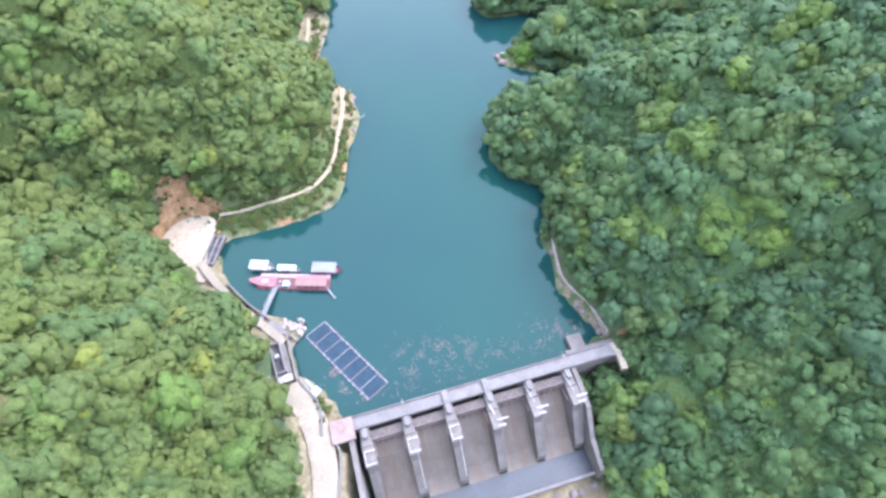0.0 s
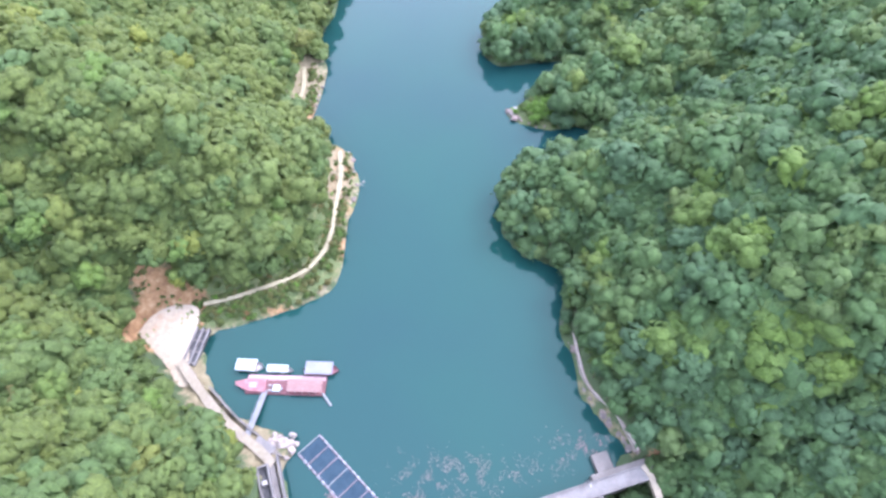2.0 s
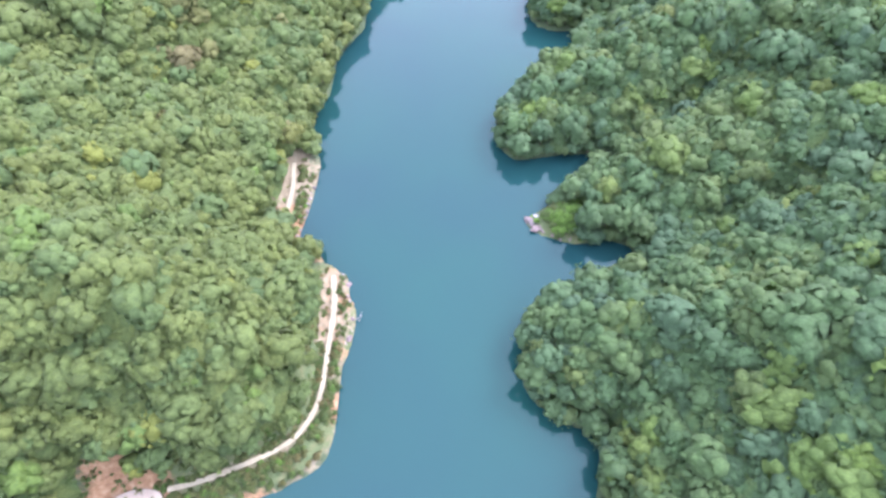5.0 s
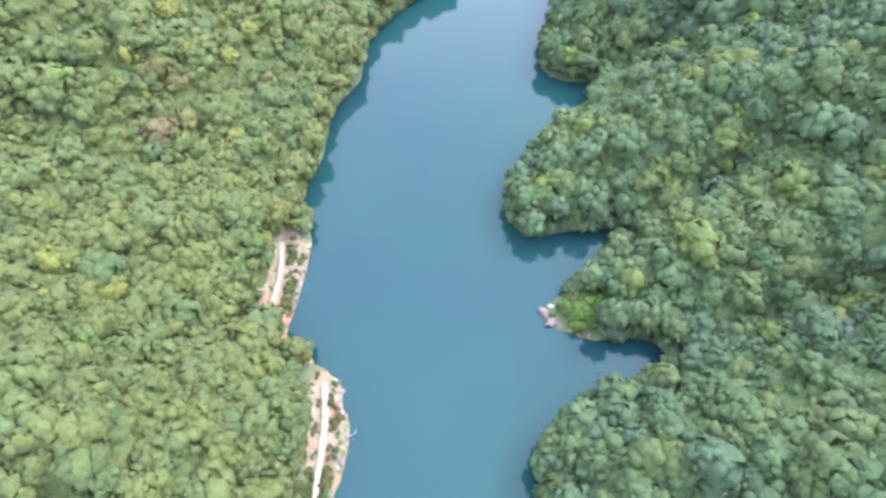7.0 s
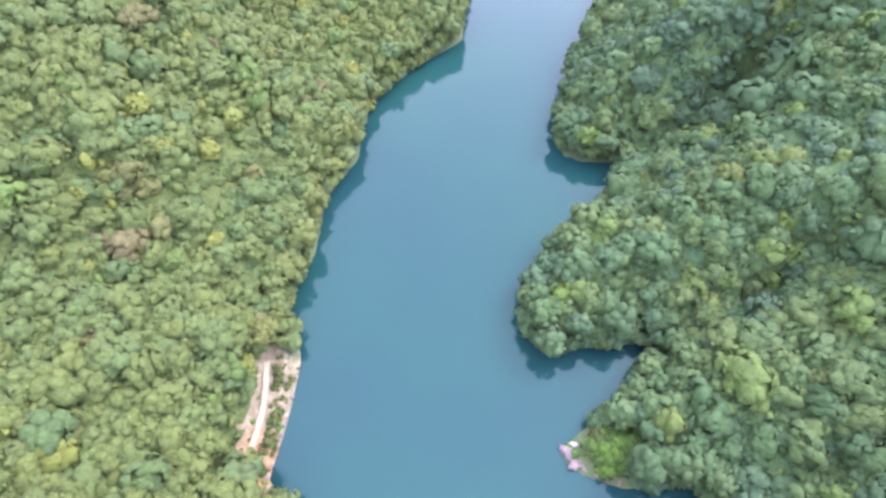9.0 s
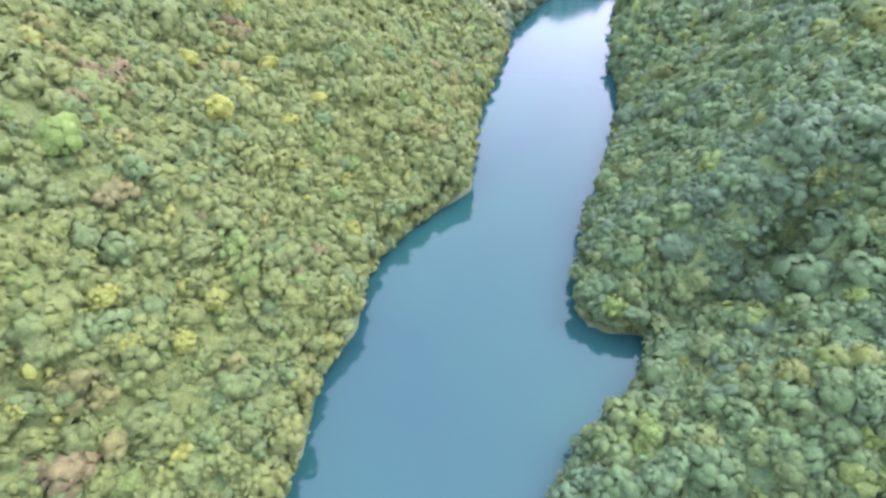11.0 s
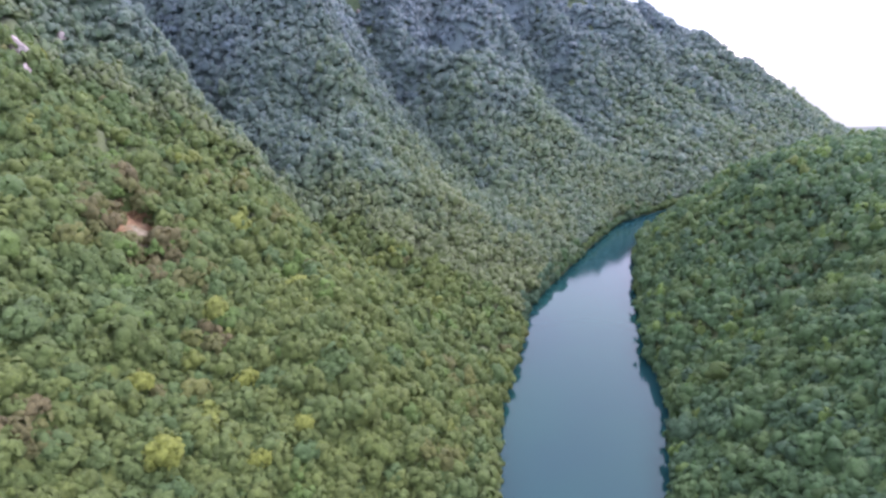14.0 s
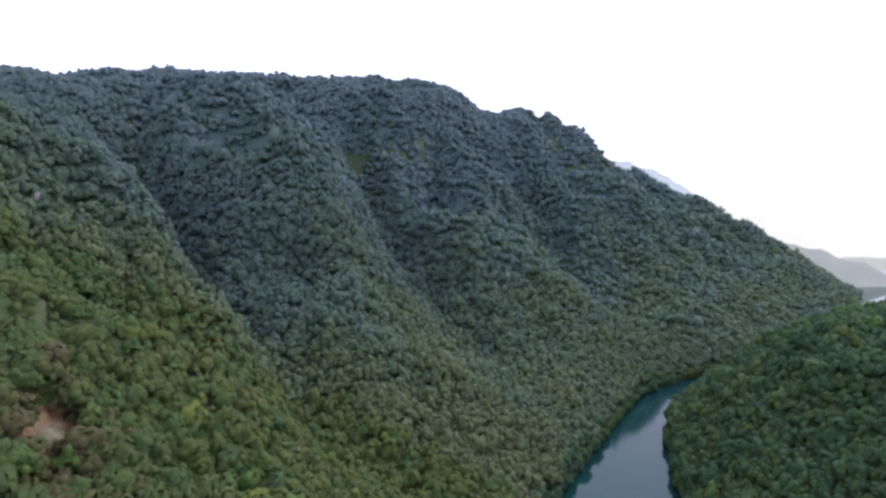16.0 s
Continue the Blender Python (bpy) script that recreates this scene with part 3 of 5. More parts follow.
def steep(P, weight=0.9):
    """The points and, on steep ground, more of them, so that slopes are as densely wooded as flats."""
    h = heights(P)[0]
    s = np.hypot(heights(P + (1.5, 0))[0] - h, heights(P + (0, 1.5))[0] - h) / 1.5
    more = rng.random(len(P)) < (np.sqrt(1 + np.minimum(s, 1.8) ** 2) - 1) * weight * np.where(s > 0.95, 1.5, 0.8)
    return np.concatenate([P, P[more] + rng.uniform(-2.2, 2.2, (more.sum(), 2))])


def room(P, d, wet, u, v):
    """How far, in metres, a plan point lies inside the ground that trees can have: off the water, the dam, the road, the tracks and the bare slips."""
    x, y = P.T
    track = away(P, TRACK_LINE)
    gaps = [np.where(wet, -d, d) - 0.6, away(P, ROAD_LINE) - 5.2, away(P, QUAY_LINE) - 3.6, away(P, TRACK_2) - 1.7, track - 2.0]
    gaps.append(np.maximum.reduce([v - 4, -7.5 - u, np.where(v < -5, u - 62.5, u - 76)]))
    rag = waves(P, 6, 12, 2) * 1.6
    gaps.append(np.where((x < 0) & (y > 95) & (y < 160), np.maximum(track - 8.5, d - np.where(y > 132, 5.6, 7.5)) + rag, 99))
    gaps.append(np.where(inside(P, LANDING), -1.0, away(P, LANDING + LANDING[:1]) - 2.4))
    gaps.append(away(P, BASIN_LINE) - 3.4)
    gaps.append(away(P, [(43.0, 57.6), (45.2, 50.6)]) - 2.3)
    gaps.append(np.hypot(x - 45.5, y - 58.5) - 2.6)
    gaps.append(away(P, [(42.6, 61.0), (38.6, 70.2), (34.5, 73.9), (32.4, 78.6), (31.8, 87.3), (30.9, 96.5)]) - 0.8)
    gaps.append(np.hypot(x + 66, y - 86.5) - 5.5)
    gaps.append(np.hypot(x + 64.5, y - 96.5) - 5.2)
    gaps.append(np.hypot(x + 40, y - 61.5) - 7.6)
    gaps.append((np.hypot((x + 76) / 1.25, y - 100.2) - 4.4 + rag))
    gaps.append(np.hypot(x + 109, (y - 374) * 0.8) - 6.2 + rag * 1.6)
    gaps.append(np.hypot((x - 27) / 1.5, y - 172.5) - 6.8)
    gaps.append(np.where((x < 0) & (y > 163) & (y < 198), d - np.interp(y, [163, 172, 182, 197], [2.2, 3.6, 5.8, 6.8]) + rag, 99))
    return np.minimum.reduce(gaps)


def clear_of_things(P, d, wet, u, v):
    return room(P, d, wet, u, v) > 0


YELLOW = [(-76, 310.5), (-88, 325), (-69, 341), (-53, 334), (-70, 242.5), (-83, 244), (-77, 237), (-60, 321), (-91, 221), (-52, 199)]
RUSTY = [(-98, 300, 6), (-88, 270, 4), (-84, 213, 4), (-103, 366, 10), (-109, 374, 15), (-96, 283, 3), (-80, 352, 5)]
BRIGHT = [(61, 96, 5), (51, 79, 6), (65, 76, 5), (39, 83, 4), (34, 229, 5), (74, 217, 5), (75, 71, 6), (24, 212, 6), (60, 110, 4)]


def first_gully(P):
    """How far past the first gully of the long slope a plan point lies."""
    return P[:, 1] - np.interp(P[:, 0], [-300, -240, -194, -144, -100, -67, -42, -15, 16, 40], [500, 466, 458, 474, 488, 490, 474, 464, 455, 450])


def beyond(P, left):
    """Past the first gully, where blue green haze is put into the forest's colour."""
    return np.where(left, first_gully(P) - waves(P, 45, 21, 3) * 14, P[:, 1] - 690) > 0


# Haze put into leaf colour, growing up the slope and up the valley.
def haze_tint(P):
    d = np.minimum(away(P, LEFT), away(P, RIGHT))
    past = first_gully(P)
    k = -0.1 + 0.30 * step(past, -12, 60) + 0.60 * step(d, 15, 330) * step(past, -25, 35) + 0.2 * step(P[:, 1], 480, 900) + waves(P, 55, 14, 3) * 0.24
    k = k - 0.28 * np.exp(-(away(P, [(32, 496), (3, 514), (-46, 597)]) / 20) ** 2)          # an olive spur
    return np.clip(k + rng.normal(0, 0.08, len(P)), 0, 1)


def tints(P, left):
    """Hues: olive and yellow paint sun into one bank, deeper green paints shade into the other, with odd autumn trees.
    """
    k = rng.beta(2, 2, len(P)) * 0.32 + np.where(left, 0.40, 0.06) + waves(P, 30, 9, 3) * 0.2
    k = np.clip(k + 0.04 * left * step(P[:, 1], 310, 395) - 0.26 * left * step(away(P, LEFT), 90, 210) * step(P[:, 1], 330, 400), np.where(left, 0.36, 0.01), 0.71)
    upper = beyond(P, left) * 1.0          # the upper valley has a palette of its own: olive by the water, haze painted in as grey and blue higher up
    k = k * (1 - upper) + upper * haze_tint(P)
    for x, y, wide in BRIGHT:
        k = np.where((np.hypot(P[:, 0] - x, P[:, 1] - y) < wide) & (rng.random(len(P)) < 0.75), rng.uniform(0.74, 0.83, len(P)), k)
    for x, y, wide in RUSTY:
        k = np.where((np.hypot(P[:, 0] - x, P[:, 1] - y) < wide) & (rng.random(len(P)) < 0.6), rng.uniform(0.90, 0.94, len(P)), k)
    # patches of turning leaves and of fresh yellow green on the sunny bank
    blot, fresh = waves(P, 26, 31, 3), waves(P, 15, 33, 2)
    k = np.where((blot > 0.52) & left & (upper < 0.5) & (P[:, 1] > 215) & (rng.random(len(P)) < 0.4), rng.uniform(0.84, 0.92, len(P)), k)
    k = np.where((fresh > 0.55) & left & (upper < 0.5) & (rng.random(len(P)) < 0.5), rng.uniform(0.955, 0.985, len(P)), k)
    k = np.where((fresh > 0.45) & ~left & (upper < 0.5) & (rng.random(len(P)) < 0.5), rng.uniform(0.7, 0.8, len(P)), k)
    odd = rng.random(len(P))
    k = np.where((odd > np.where(left, 0.990, 2.0)) & (upper < 0.5), 0.985, k)
    k = np.where((odd > 0.984) & (odd < 0.988) & left & (upper < 0.5), 0.92, k)
    # greyer trees singly and in clumps, and a few fresh green ones
    k = np.where(((odd < 0.06) | ((waves(P, 13, 52, 2) > 0.62) & (odd < 0.6))) & (upper < 0.5), rng.uniform(0.0, 0.1, len(P)) + 0.30 * left, k)
    k = np.where((odd > 0.06) & (odd < 0.10) & (upper < 0.5), rng.uniform(0.73, 0.80, len(P)), k)
    return k


NEAR = [crown_shape(100 + i, 20, 26, (0.25, 0.44), (0.09, 0.2)) for i in range(14)]
BIG = [crown_shape(500 + i, 52, 60, (0.14, 0.28), (0.06, 0.14)) for i in range(5)]
MID = [crown_shape(200 + i, 6, 8, (0.3, 0.5)) for i in range(8)]
FILL = [crown_shape(400 + i, 4, 4, (0.4, 0.56), (0.14, 0.28)) for i in range(10)]
FAR = [crown_shape(300 + i, 1, 3, (0.5, 0.66), (0.2, 0.4)) for i in range(8)]


def plant(P, size, shapes, keep, tall=(0.75, 1.15)):
    z, d, wet, left, u, v = heights(P)
    ok = keep(P, d, wet, u, v)
    P, z, left, d = P[ok], z[ok], left[ok], d[ok]
    rad = size * (0.5 + 1.0 * rng.beta(1.3, 1.9, len(P))) * np.where(rng.random(len(P)) > 0.92, 1.25, 1.0)
    rows = np.column_stack([P, z + 3.1 + rad * 0.6 + rng.normal(0, 0.35, len(P)), rad, rng.uniform(*tall, len(P)) * (1 + 0.35 * step(P[:, 1], 260, 390) * (tall[1] < 1.16)), rng.uniform(0, 6.28, len(P)), tints(P, left), rng.integers(0, len(shapes), len(P))])
    return rows, left, d


def undergrowth(x0, x1, y0, y1, cell, lift, keep, material, label):
    """The closed lower storey that fills the gaps between the crowns: a rough leafy sheet over the ground."""
    gx, gy = np.arange(x0, x1, cell), np.arange(y0, y1, cell)
    P = np.array([(x, y) for y in gy for x in gx])
    P = P + rng.uniform(-0.3, 0.3, P.shape) * cell
    z, d, wet, left, u, v = heights(P)
    ok = keep(P, d, wet, u, v) & seen_strip(P)
    z = z + lift * step(np.minimum(d, room(P, d, wet, u, v)), 0.0, 5) + rng.normal(0, 0.3 * cell, len(P)) + waves(P, 5 * cell, 6, 3) * 0.6 - 0.3
    w = len(gx)
    faces = [f for j in range(len(gy) - 1) for i in range(w - 1) for k in (j * w + i,) for f in ((k, k + 1, k + w + 1), (k, k + w + 1, k + w)) if ok[list(f)].all()]
    me = mesh_of("undergrowth", [(*p, h) for p, h in zip(P, z)], faces, material, cell > 2)
    # the lower storey carries the same painted sun and shade by bank
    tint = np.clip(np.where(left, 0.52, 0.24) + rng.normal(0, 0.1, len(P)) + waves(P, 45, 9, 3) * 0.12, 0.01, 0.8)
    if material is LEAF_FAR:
        tint = haze_tint(P)
    me.attributes.new("tint", "FLOAT", "POINT").data.foreach_set("value", tint.astype(np.float32))
    return tagged(new("undergrowth", me), label, "undergrowth", kind="stuff")


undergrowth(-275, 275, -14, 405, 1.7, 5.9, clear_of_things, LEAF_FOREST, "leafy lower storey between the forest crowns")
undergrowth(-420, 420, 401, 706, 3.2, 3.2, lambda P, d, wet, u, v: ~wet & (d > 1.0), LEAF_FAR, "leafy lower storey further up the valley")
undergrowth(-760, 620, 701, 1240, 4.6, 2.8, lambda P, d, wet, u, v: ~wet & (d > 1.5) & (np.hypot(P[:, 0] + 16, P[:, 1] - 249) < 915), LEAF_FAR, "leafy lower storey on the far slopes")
near = scatter(-275, 275, -14, 292, 4.4, 0.40)
upper = scatter(-275, 275, 292, 400, 3.8, 0.40)
near_rows, near_left, near_d = (np.concatenate(k) for k in zip(plant(steep(near[seen_strip(near)], 0.4), 3.35, NEAR, clear_of_things), plant(steep(upper[seen_strip(upper)], 0.4), 2.9, NEAR, clear_of_things)))
fill = scatter(-275, 275, -14, 402, 4.0, 0.45)
fill_rows, _, _ = plant(steep(fill[seen_strip(fill)], 0.6), 2.3, FILL, clear_of_things)
fill_rows[:, 2] += 0.2
tagged(forest_mesh("forest", fill_rows, FILL, LEAF_FOREST, False), "young trees filling the gaps between taller crowns", "forest", kind="stuff")
# old broad crowns that stand out over the rest
old = scatter(-275, 275, -14, 402, 18.0, 0.45)
old_rows, _, _ = plant(old[seen_strip(old)], 3.7, BIG, lambda P, d, wet, u, v: room(P, d, wet, u, v) > 2.5, (0.7, 1.0))
# and a few in yellow leaf
yellow_rows, _, _ = plant(np.array(YELLOW), 1.0, BIG, clear_of_things, (0.8, 1.0))
reach = np.append(5.0, rng.uniform(2.6, 3.8, len(yellow_rows) - 1))
yellow_rows[:, 2] += (reach - yellow_rows[:, 3]) * 0.6 + 2.2
yellow_rows[:, 3], yellow_rows[:, 6] = reach, np.interp(yellow_rows[:, 1], [200, 240, 300], [0.962, 0.984, 0.995])
old_rows = np.concatenate([old_rows, yellow_rows])
tagged(forest_mesh("forest", old_rows, BIG, LEAF_FOREST, True), "old broad crowned trees standing out of the forest", "forest", kind="stuff")
# overhanging trees in a row along the wooded waterline
row = []
for bank, side in ((LEFT[17:37], 1), (RIGHT[4:51], -1)):
    p = smooth_line(bank, 2.6)
    along = np.gradient(p, axis=0)
    inland = np.stack([-along[:, 1], along[:, 0]], 1) / np.hypot(*along.T)[:, None] * side
    row.append(p + inland * 0.5 + rng.normal(0, 0.5, p.shape))
row = np.concatenate(row)
low_rows, low_left, low_d = plant(row, 2.5, NEAR, lambda P, d, wet, u, v: clear_of_things(P, d + 2, wet & (d > 1.5), u, v))
low_rows[:, 2] -= 2.1
# and taller ones close behind them
tall_rows, tall_left, tall_d = plant(row + rng.normal(0, 1.2, row.shape), 3.0, NEAR, lambda P, d, wet, u, v: clear_of_things(P, d, wet, u, v) & (d > 1.6), (1.05, 1.5))
tall_rows[:, 2] += 1.4
near_rows, near_left, near_d = (np.concatenate(k) for k in ((near_rows, low_rows, tall_rows), (near_left, low_left, tall_left), (near_d, low_d, tall_d)))
# the trees along the water's edge and round the dam stand singly
edge = np.argsort(near_d + np.where(near_rows[:, 1] > 330, 100, 0) + 0.02 * near_rows[:, 1])[:300]
single = np.zeros(len(near_rows), bool)
single[edge] = True
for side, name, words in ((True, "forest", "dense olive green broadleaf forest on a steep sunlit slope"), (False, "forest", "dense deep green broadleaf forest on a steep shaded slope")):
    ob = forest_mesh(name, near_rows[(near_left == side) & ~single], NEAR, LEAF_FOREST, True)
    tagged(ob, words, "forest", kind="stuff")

mid, mid_far = scatter(-420, 420, 402, 560, 3.7, 0.40), scatter(-420, 420, 560, 700, 4.2, 0.40)
dry = lambda P, d, wet, u, v: ~wet & (d > 1.5)
mid_rows, mid_left, _ = (np.concatenate(k) for k in zip(plant(steep(mid[seen_strip(mid)], 0.6), 2.7, FILL, dry, (0.95, 1.5)), plant(steep(mid_far[seen_strip(mid_far)], 0.6), 3.0, FILL, dry, (0.95, 1.5))))
past = beyond(mid_rows[:, :2], mid_left)
tagged(forest_mesh("forest", mid_rows[past], FILL, LEAF_FAR, False), "dense forest covering the slopes further up the valley, coloured blue green for haze", "forest", kind="stuff")
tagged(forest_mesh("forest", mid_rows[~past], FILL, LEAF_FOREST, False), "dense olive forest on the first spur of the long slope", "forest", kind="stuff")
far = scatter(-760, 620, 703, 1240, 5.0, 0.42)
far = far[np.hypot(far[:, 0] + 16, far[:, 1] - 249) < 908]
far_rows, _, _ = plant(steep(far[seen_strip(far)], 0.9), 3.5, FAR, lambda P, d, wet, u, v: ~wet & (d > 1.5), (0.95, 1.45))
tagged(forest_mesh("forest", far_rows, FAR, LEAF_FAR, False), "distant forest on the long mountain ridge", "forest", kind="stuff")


# the woods go on past the slopes beside the flight
wide = scatter(-330, 330, -110, 700, 7.0, 0.42)
wide = wide[~seen_strip(wide) & (np.hypot(wide[:, 0] + 16, wide[:, 1] - 249) < 700)]
wide_rows, _, _ = plant(wide, 5.2, FAR, lambda P, d, wet, u, v: clear_of_things(P, d, wet, u, v) & (d > 2))
tagged(forest_mesh("forest", wide_rows, FAR, LEAF_FOREST, False), "dense forest on the hills beyond the valley slopes", "forest", kind="stuff")


def trunk_mesh():
    bm = bmesh.new()
    bar(bm, (0, 0, -1.5), (0.1, 0.05, 2.0), 0.20, 7, 0.13)
    bar(bm, (0.1, 0.05, 1.9), (0.0, 0.1, 3.6), 0.13, 7, 0.06)
    for k in range(4):
        a = k * 1.57 + 0.4
        bar(bm, (0.08, 0.05, 1.7 + 0.2 * k), (math.cos(a) * 1.1, math.sin(a) * 1.1, 2.9 + 0.2 * k), 0.07, 5, 0.03)
    me = bpy.data.meshes.new("trunk")
    bm.to_mesh(me)
    bm.free()
    me.materials.append(BARK)
    return me


TRUNK = trunk_mesh()
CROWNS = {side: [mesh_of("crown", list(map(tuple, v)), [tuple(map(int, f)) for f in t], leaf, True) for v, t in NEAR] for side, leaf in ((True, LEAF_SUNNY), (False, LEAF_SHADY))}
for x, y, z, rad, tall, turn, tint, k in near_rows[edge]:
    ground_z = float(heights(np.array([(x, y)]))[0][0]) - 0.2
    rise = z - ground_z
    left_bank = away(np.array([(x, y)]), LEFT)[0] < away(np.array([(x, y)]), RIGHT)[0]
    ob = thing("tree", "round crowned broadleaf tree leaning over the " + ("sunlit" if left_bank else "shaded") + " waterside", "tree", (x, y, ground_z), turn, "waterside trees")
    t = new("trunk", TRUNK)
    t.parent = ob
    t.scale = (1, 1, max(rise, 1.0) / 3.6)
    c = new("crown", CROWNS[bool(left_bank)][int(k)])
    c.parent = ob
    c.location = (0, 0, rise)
    c.scale = (rad, rad, rad * tall)


# ---- roads, tracks, landing ----
tagged(strip("road", ROAD_LINE, 3.0, 3.55, 0.8, ROAD, 0.12), "pale concrete access road beside the dam", "road", kind="structure")
tagged(strip("quay_path", QUAY_LINE, 1.05, (3.2, 2.6), 0.9, ROAD, 0.3), "narrow concrete path along the quay", "path", kind="structure")
tagged(strip("track", TRACK_LINE[:7], 0.58, 3.1, 0.3, TRACKM, 0.25), "narrow pale footpath cut into the bank", "path", kind="structure")
tagged(strip("track", TRACK_LINE[6:], 0.72, 3.1, 0.3, TRACKM, 0.5), "worn pale footpath on bare rocky bank", "path", kind="structure")
tagged(strip("track", TRACK_2, 0.66, 2.6, 0.3, TRACKM, 0.4), "short bare pale track on a small headland", "path", kind="structure")


tagged(strip("quay_wall", QUAY_LINE[:4], 0.22, (2.9, 2.5), 3.0, CONCRETE, 0.2, 1.5, -2.3), "low grey retaining wall along the quay", "wall", kind="structure")


# ---- the dam ----
PIERS = [7.4 + 10.24 * i for i in range(6)]
dam = thing("dam", "concrete gated dam with five spillway bays and a deck road", "dam", O, ANGLE)
bm = box(bmesh.new(), -1.5, 74, -4.1, -0.8, 2.2, 2.8, 0.05)
deck = part("deck", bm, CONCRETE_PALE, dam, "pale concrete roadway deck")
for v0 in (-4.1, -1.0):
    part("parapet", box(bmesh.new(), 0, 71, v0, v0 + 0.2, 2.8, 3.5, 0.03), CONCRETE_PALE, deck)
for i, u0 in enumerate(PIERS):
    prof = [(-0.9, -12), (-0.9, 2.18), (-8.2, 2.18), (-8.4, 1.5), (-12.6, 1.3), (-13.4, -2.2), (-16.4, -6.2), (-19.4, -10.6), (-19.8, -16), (-0.9, -16)]
    pier = part("pier", extrude(bmesh.new(), prof, u0 - 1.15, u0 + 1.15), CONCRETE, dam)
    part("pier_cap", box(bmesh.new(), u0 - 1.4, u0 + 1.4, -12.9, -7.0, 1.1, 1.75, 0.1), CONCRETE, pier, "weathered grey pier cap")
    bm = bmesh.new()
    bmesh.ops.create_cone(bm, cap_ends=True, segments=14, radius1=0.85, radius2=0.7, depth=1.4, matrix=Matrix.Translation((u0, -5.9, 2.95)))
    part("hoist_housing", box(bm, u0 - 0.75, u0 + 0.75, -5.9, -4.3, 2.2, 3.5, 0.12), CONCRETE_PALE, pier, "pale rounded concrete gate hoist housing")
    if i in (2, 3):
        part("hoist_cap", box(bmesh.new(), u0 - 0.8, u0 + 0.8, -4.4, -1.0, 2.8, 3.5, 0.15), CONCRETE_PALE, pier, "pale hoist cover on the deck")
    if i < 3:
        for v0 in (-9.4, -12.4):
            bm = bmesh.new()
            beam(bm, (u0 - 1.1, v0, 2.3), (u0 + 1.5, v0, 2.3), 0.26, 0.26)
            for s in (-0.8, 0.8):
                beam(bm, (u0 + s, v0, 1.5), (u0 + s, v0, 2.3), 0.22, 0.22)
            part("service_beam", bm, WHITE, pier, "white painted service beam")
        part("side_rail", beam(bmesh.new(), (u0 - 1.0, -9.4, 2.3), (u0 - 1.0, -12.4, 2.3), 0.15, 0.15), WHITE, pier, "white side rail")
    else:
        for v0, w in ((-11.0, 2.9), (-12.4, 1.9)):
            part("service_beam", beam(bmesh.new(), (u0, v0, 2.0), (u0 + w, v0, 2.0), 0.34, 0.3), WHITE, pier, "white bracket beam")
        part("stair_rail", beam(bmesh.new(), (u0 - 1.0, -5.2, 2.9), (u0 - 0.1, -9.6, 2.3), 0.2, 0.2), WHITE, pier, "white stair rail")
    bm = bmesh.new()
    beam(bm, (u0 + 0.6, -12.6, 2.0), (u0 + 0.6, -19.0, -8.4), 0.2, 0.2)
    for k in range(5):
        v0, z0 = -12.9 - 1.3 * k, -0.2 - 1.75 * k
        bar(bm, (u0 + 0.6, v0, z0 - 1.6), (u0 + 0.6, v0, z0 + 1.6), 0.05)
    part("handrail", bm, WHITE if i in (1, 2) else CONCRETE_PALE, pier, "pale handrail down the pier nose")
for u0, u1 in zip(PIERS[:-1], PIERS[1:]):
    a, b = u0 + 1.15, u1 - 1.15
    # curved gate leaf with its ribs, arms and the girder over it
    curve = [(-5.9 - 0.8 * math.sin(k / 8 * math.pi), 0.9 - 5.2 * k / 8) for k in range(9)]
    gate = part("gate", extrude(bmesh.new(), curve + [(y + 0.3, z) for y, z in curve[::-1]], a, b), RUST, dam, "rusty steel radial gate leaf")
    for k in range(5):
        c = a + (b - a) * (k + 0.5) / 5
        part("rib", beam(bmesh.new(), (c, -6.6, 0.7), (c, -7.0, -3.0), 0.22, 0.4), RUST, gate)
    girder = part("top_girder", box(bmesh.new(), a, b, -6.9, -4.75, 0.9, 1.3, 0.05), GIRDER, gate, "dull brown grey girder over the gate")
    for v0 in (-6.75, -4.95):
        part("flange", box(bmesh.new(), a, b, v0 - 0.1, v0 + 0.1, 1.3, 1.5), CONCRETE, girder, "weathered edge flange")
    n = 6
    for k in range(n):
        c0, c1 = a + (b - a) * k / n, a + (b - a) * (k + 1) / n
        part("lattice_bar", beam(bmesh.new(), (c0, -6.7 if k % 2 else -5.0, 1.56), (c1, -5.0 if k % 2 else -6.7, 1.56), 0.14, 0.1), RUST, girder, "rusty lattice bar")
    for s in (a + 0.5, b - 0.5):
        part("arm", beam(bmesh.new(), (s, -6.6, -1.5), (s, -10.6, -0.3), 0.35, 0.4), RUST, gate)
    prof = [(-2.0, -5.0), (-4.5, -4.0), (-6.5, -4.2), (-9.5, -6.0), (-13.0, -9.6), (-16.5, -12.6), (-19.5, -14.0), (-20.2, -14.0), (-20.2, -17), (-2, -17)]
    part("chute", extrude(bmesh.new(), prof, a, b), CHUTE, dam, "brown stained concrete spillway chute")
for u0 in (17.6, 58.4):
    lamp = part("lamp_post", bar(bmesh.new(), (u0, -0.65, 2.6), (u0, -0.65, 6.2), 0.09, 8, 0.06), STEEL, dam, "thin grey lamp post on the deck")
    part("lamp_arm", bar(bmesh.new(), (u0, -0.65, 6.1), (u0, -1.7, 6.35), 0.05, 6), STEEL, lamp)
    part("lamp_head", box(bmesh.new(), u0 - 0.14, u0 + 0.14, -2.2, -1.6, 6.28, 6.42, 0.03), WHITE, lamp, "pale lamp head")
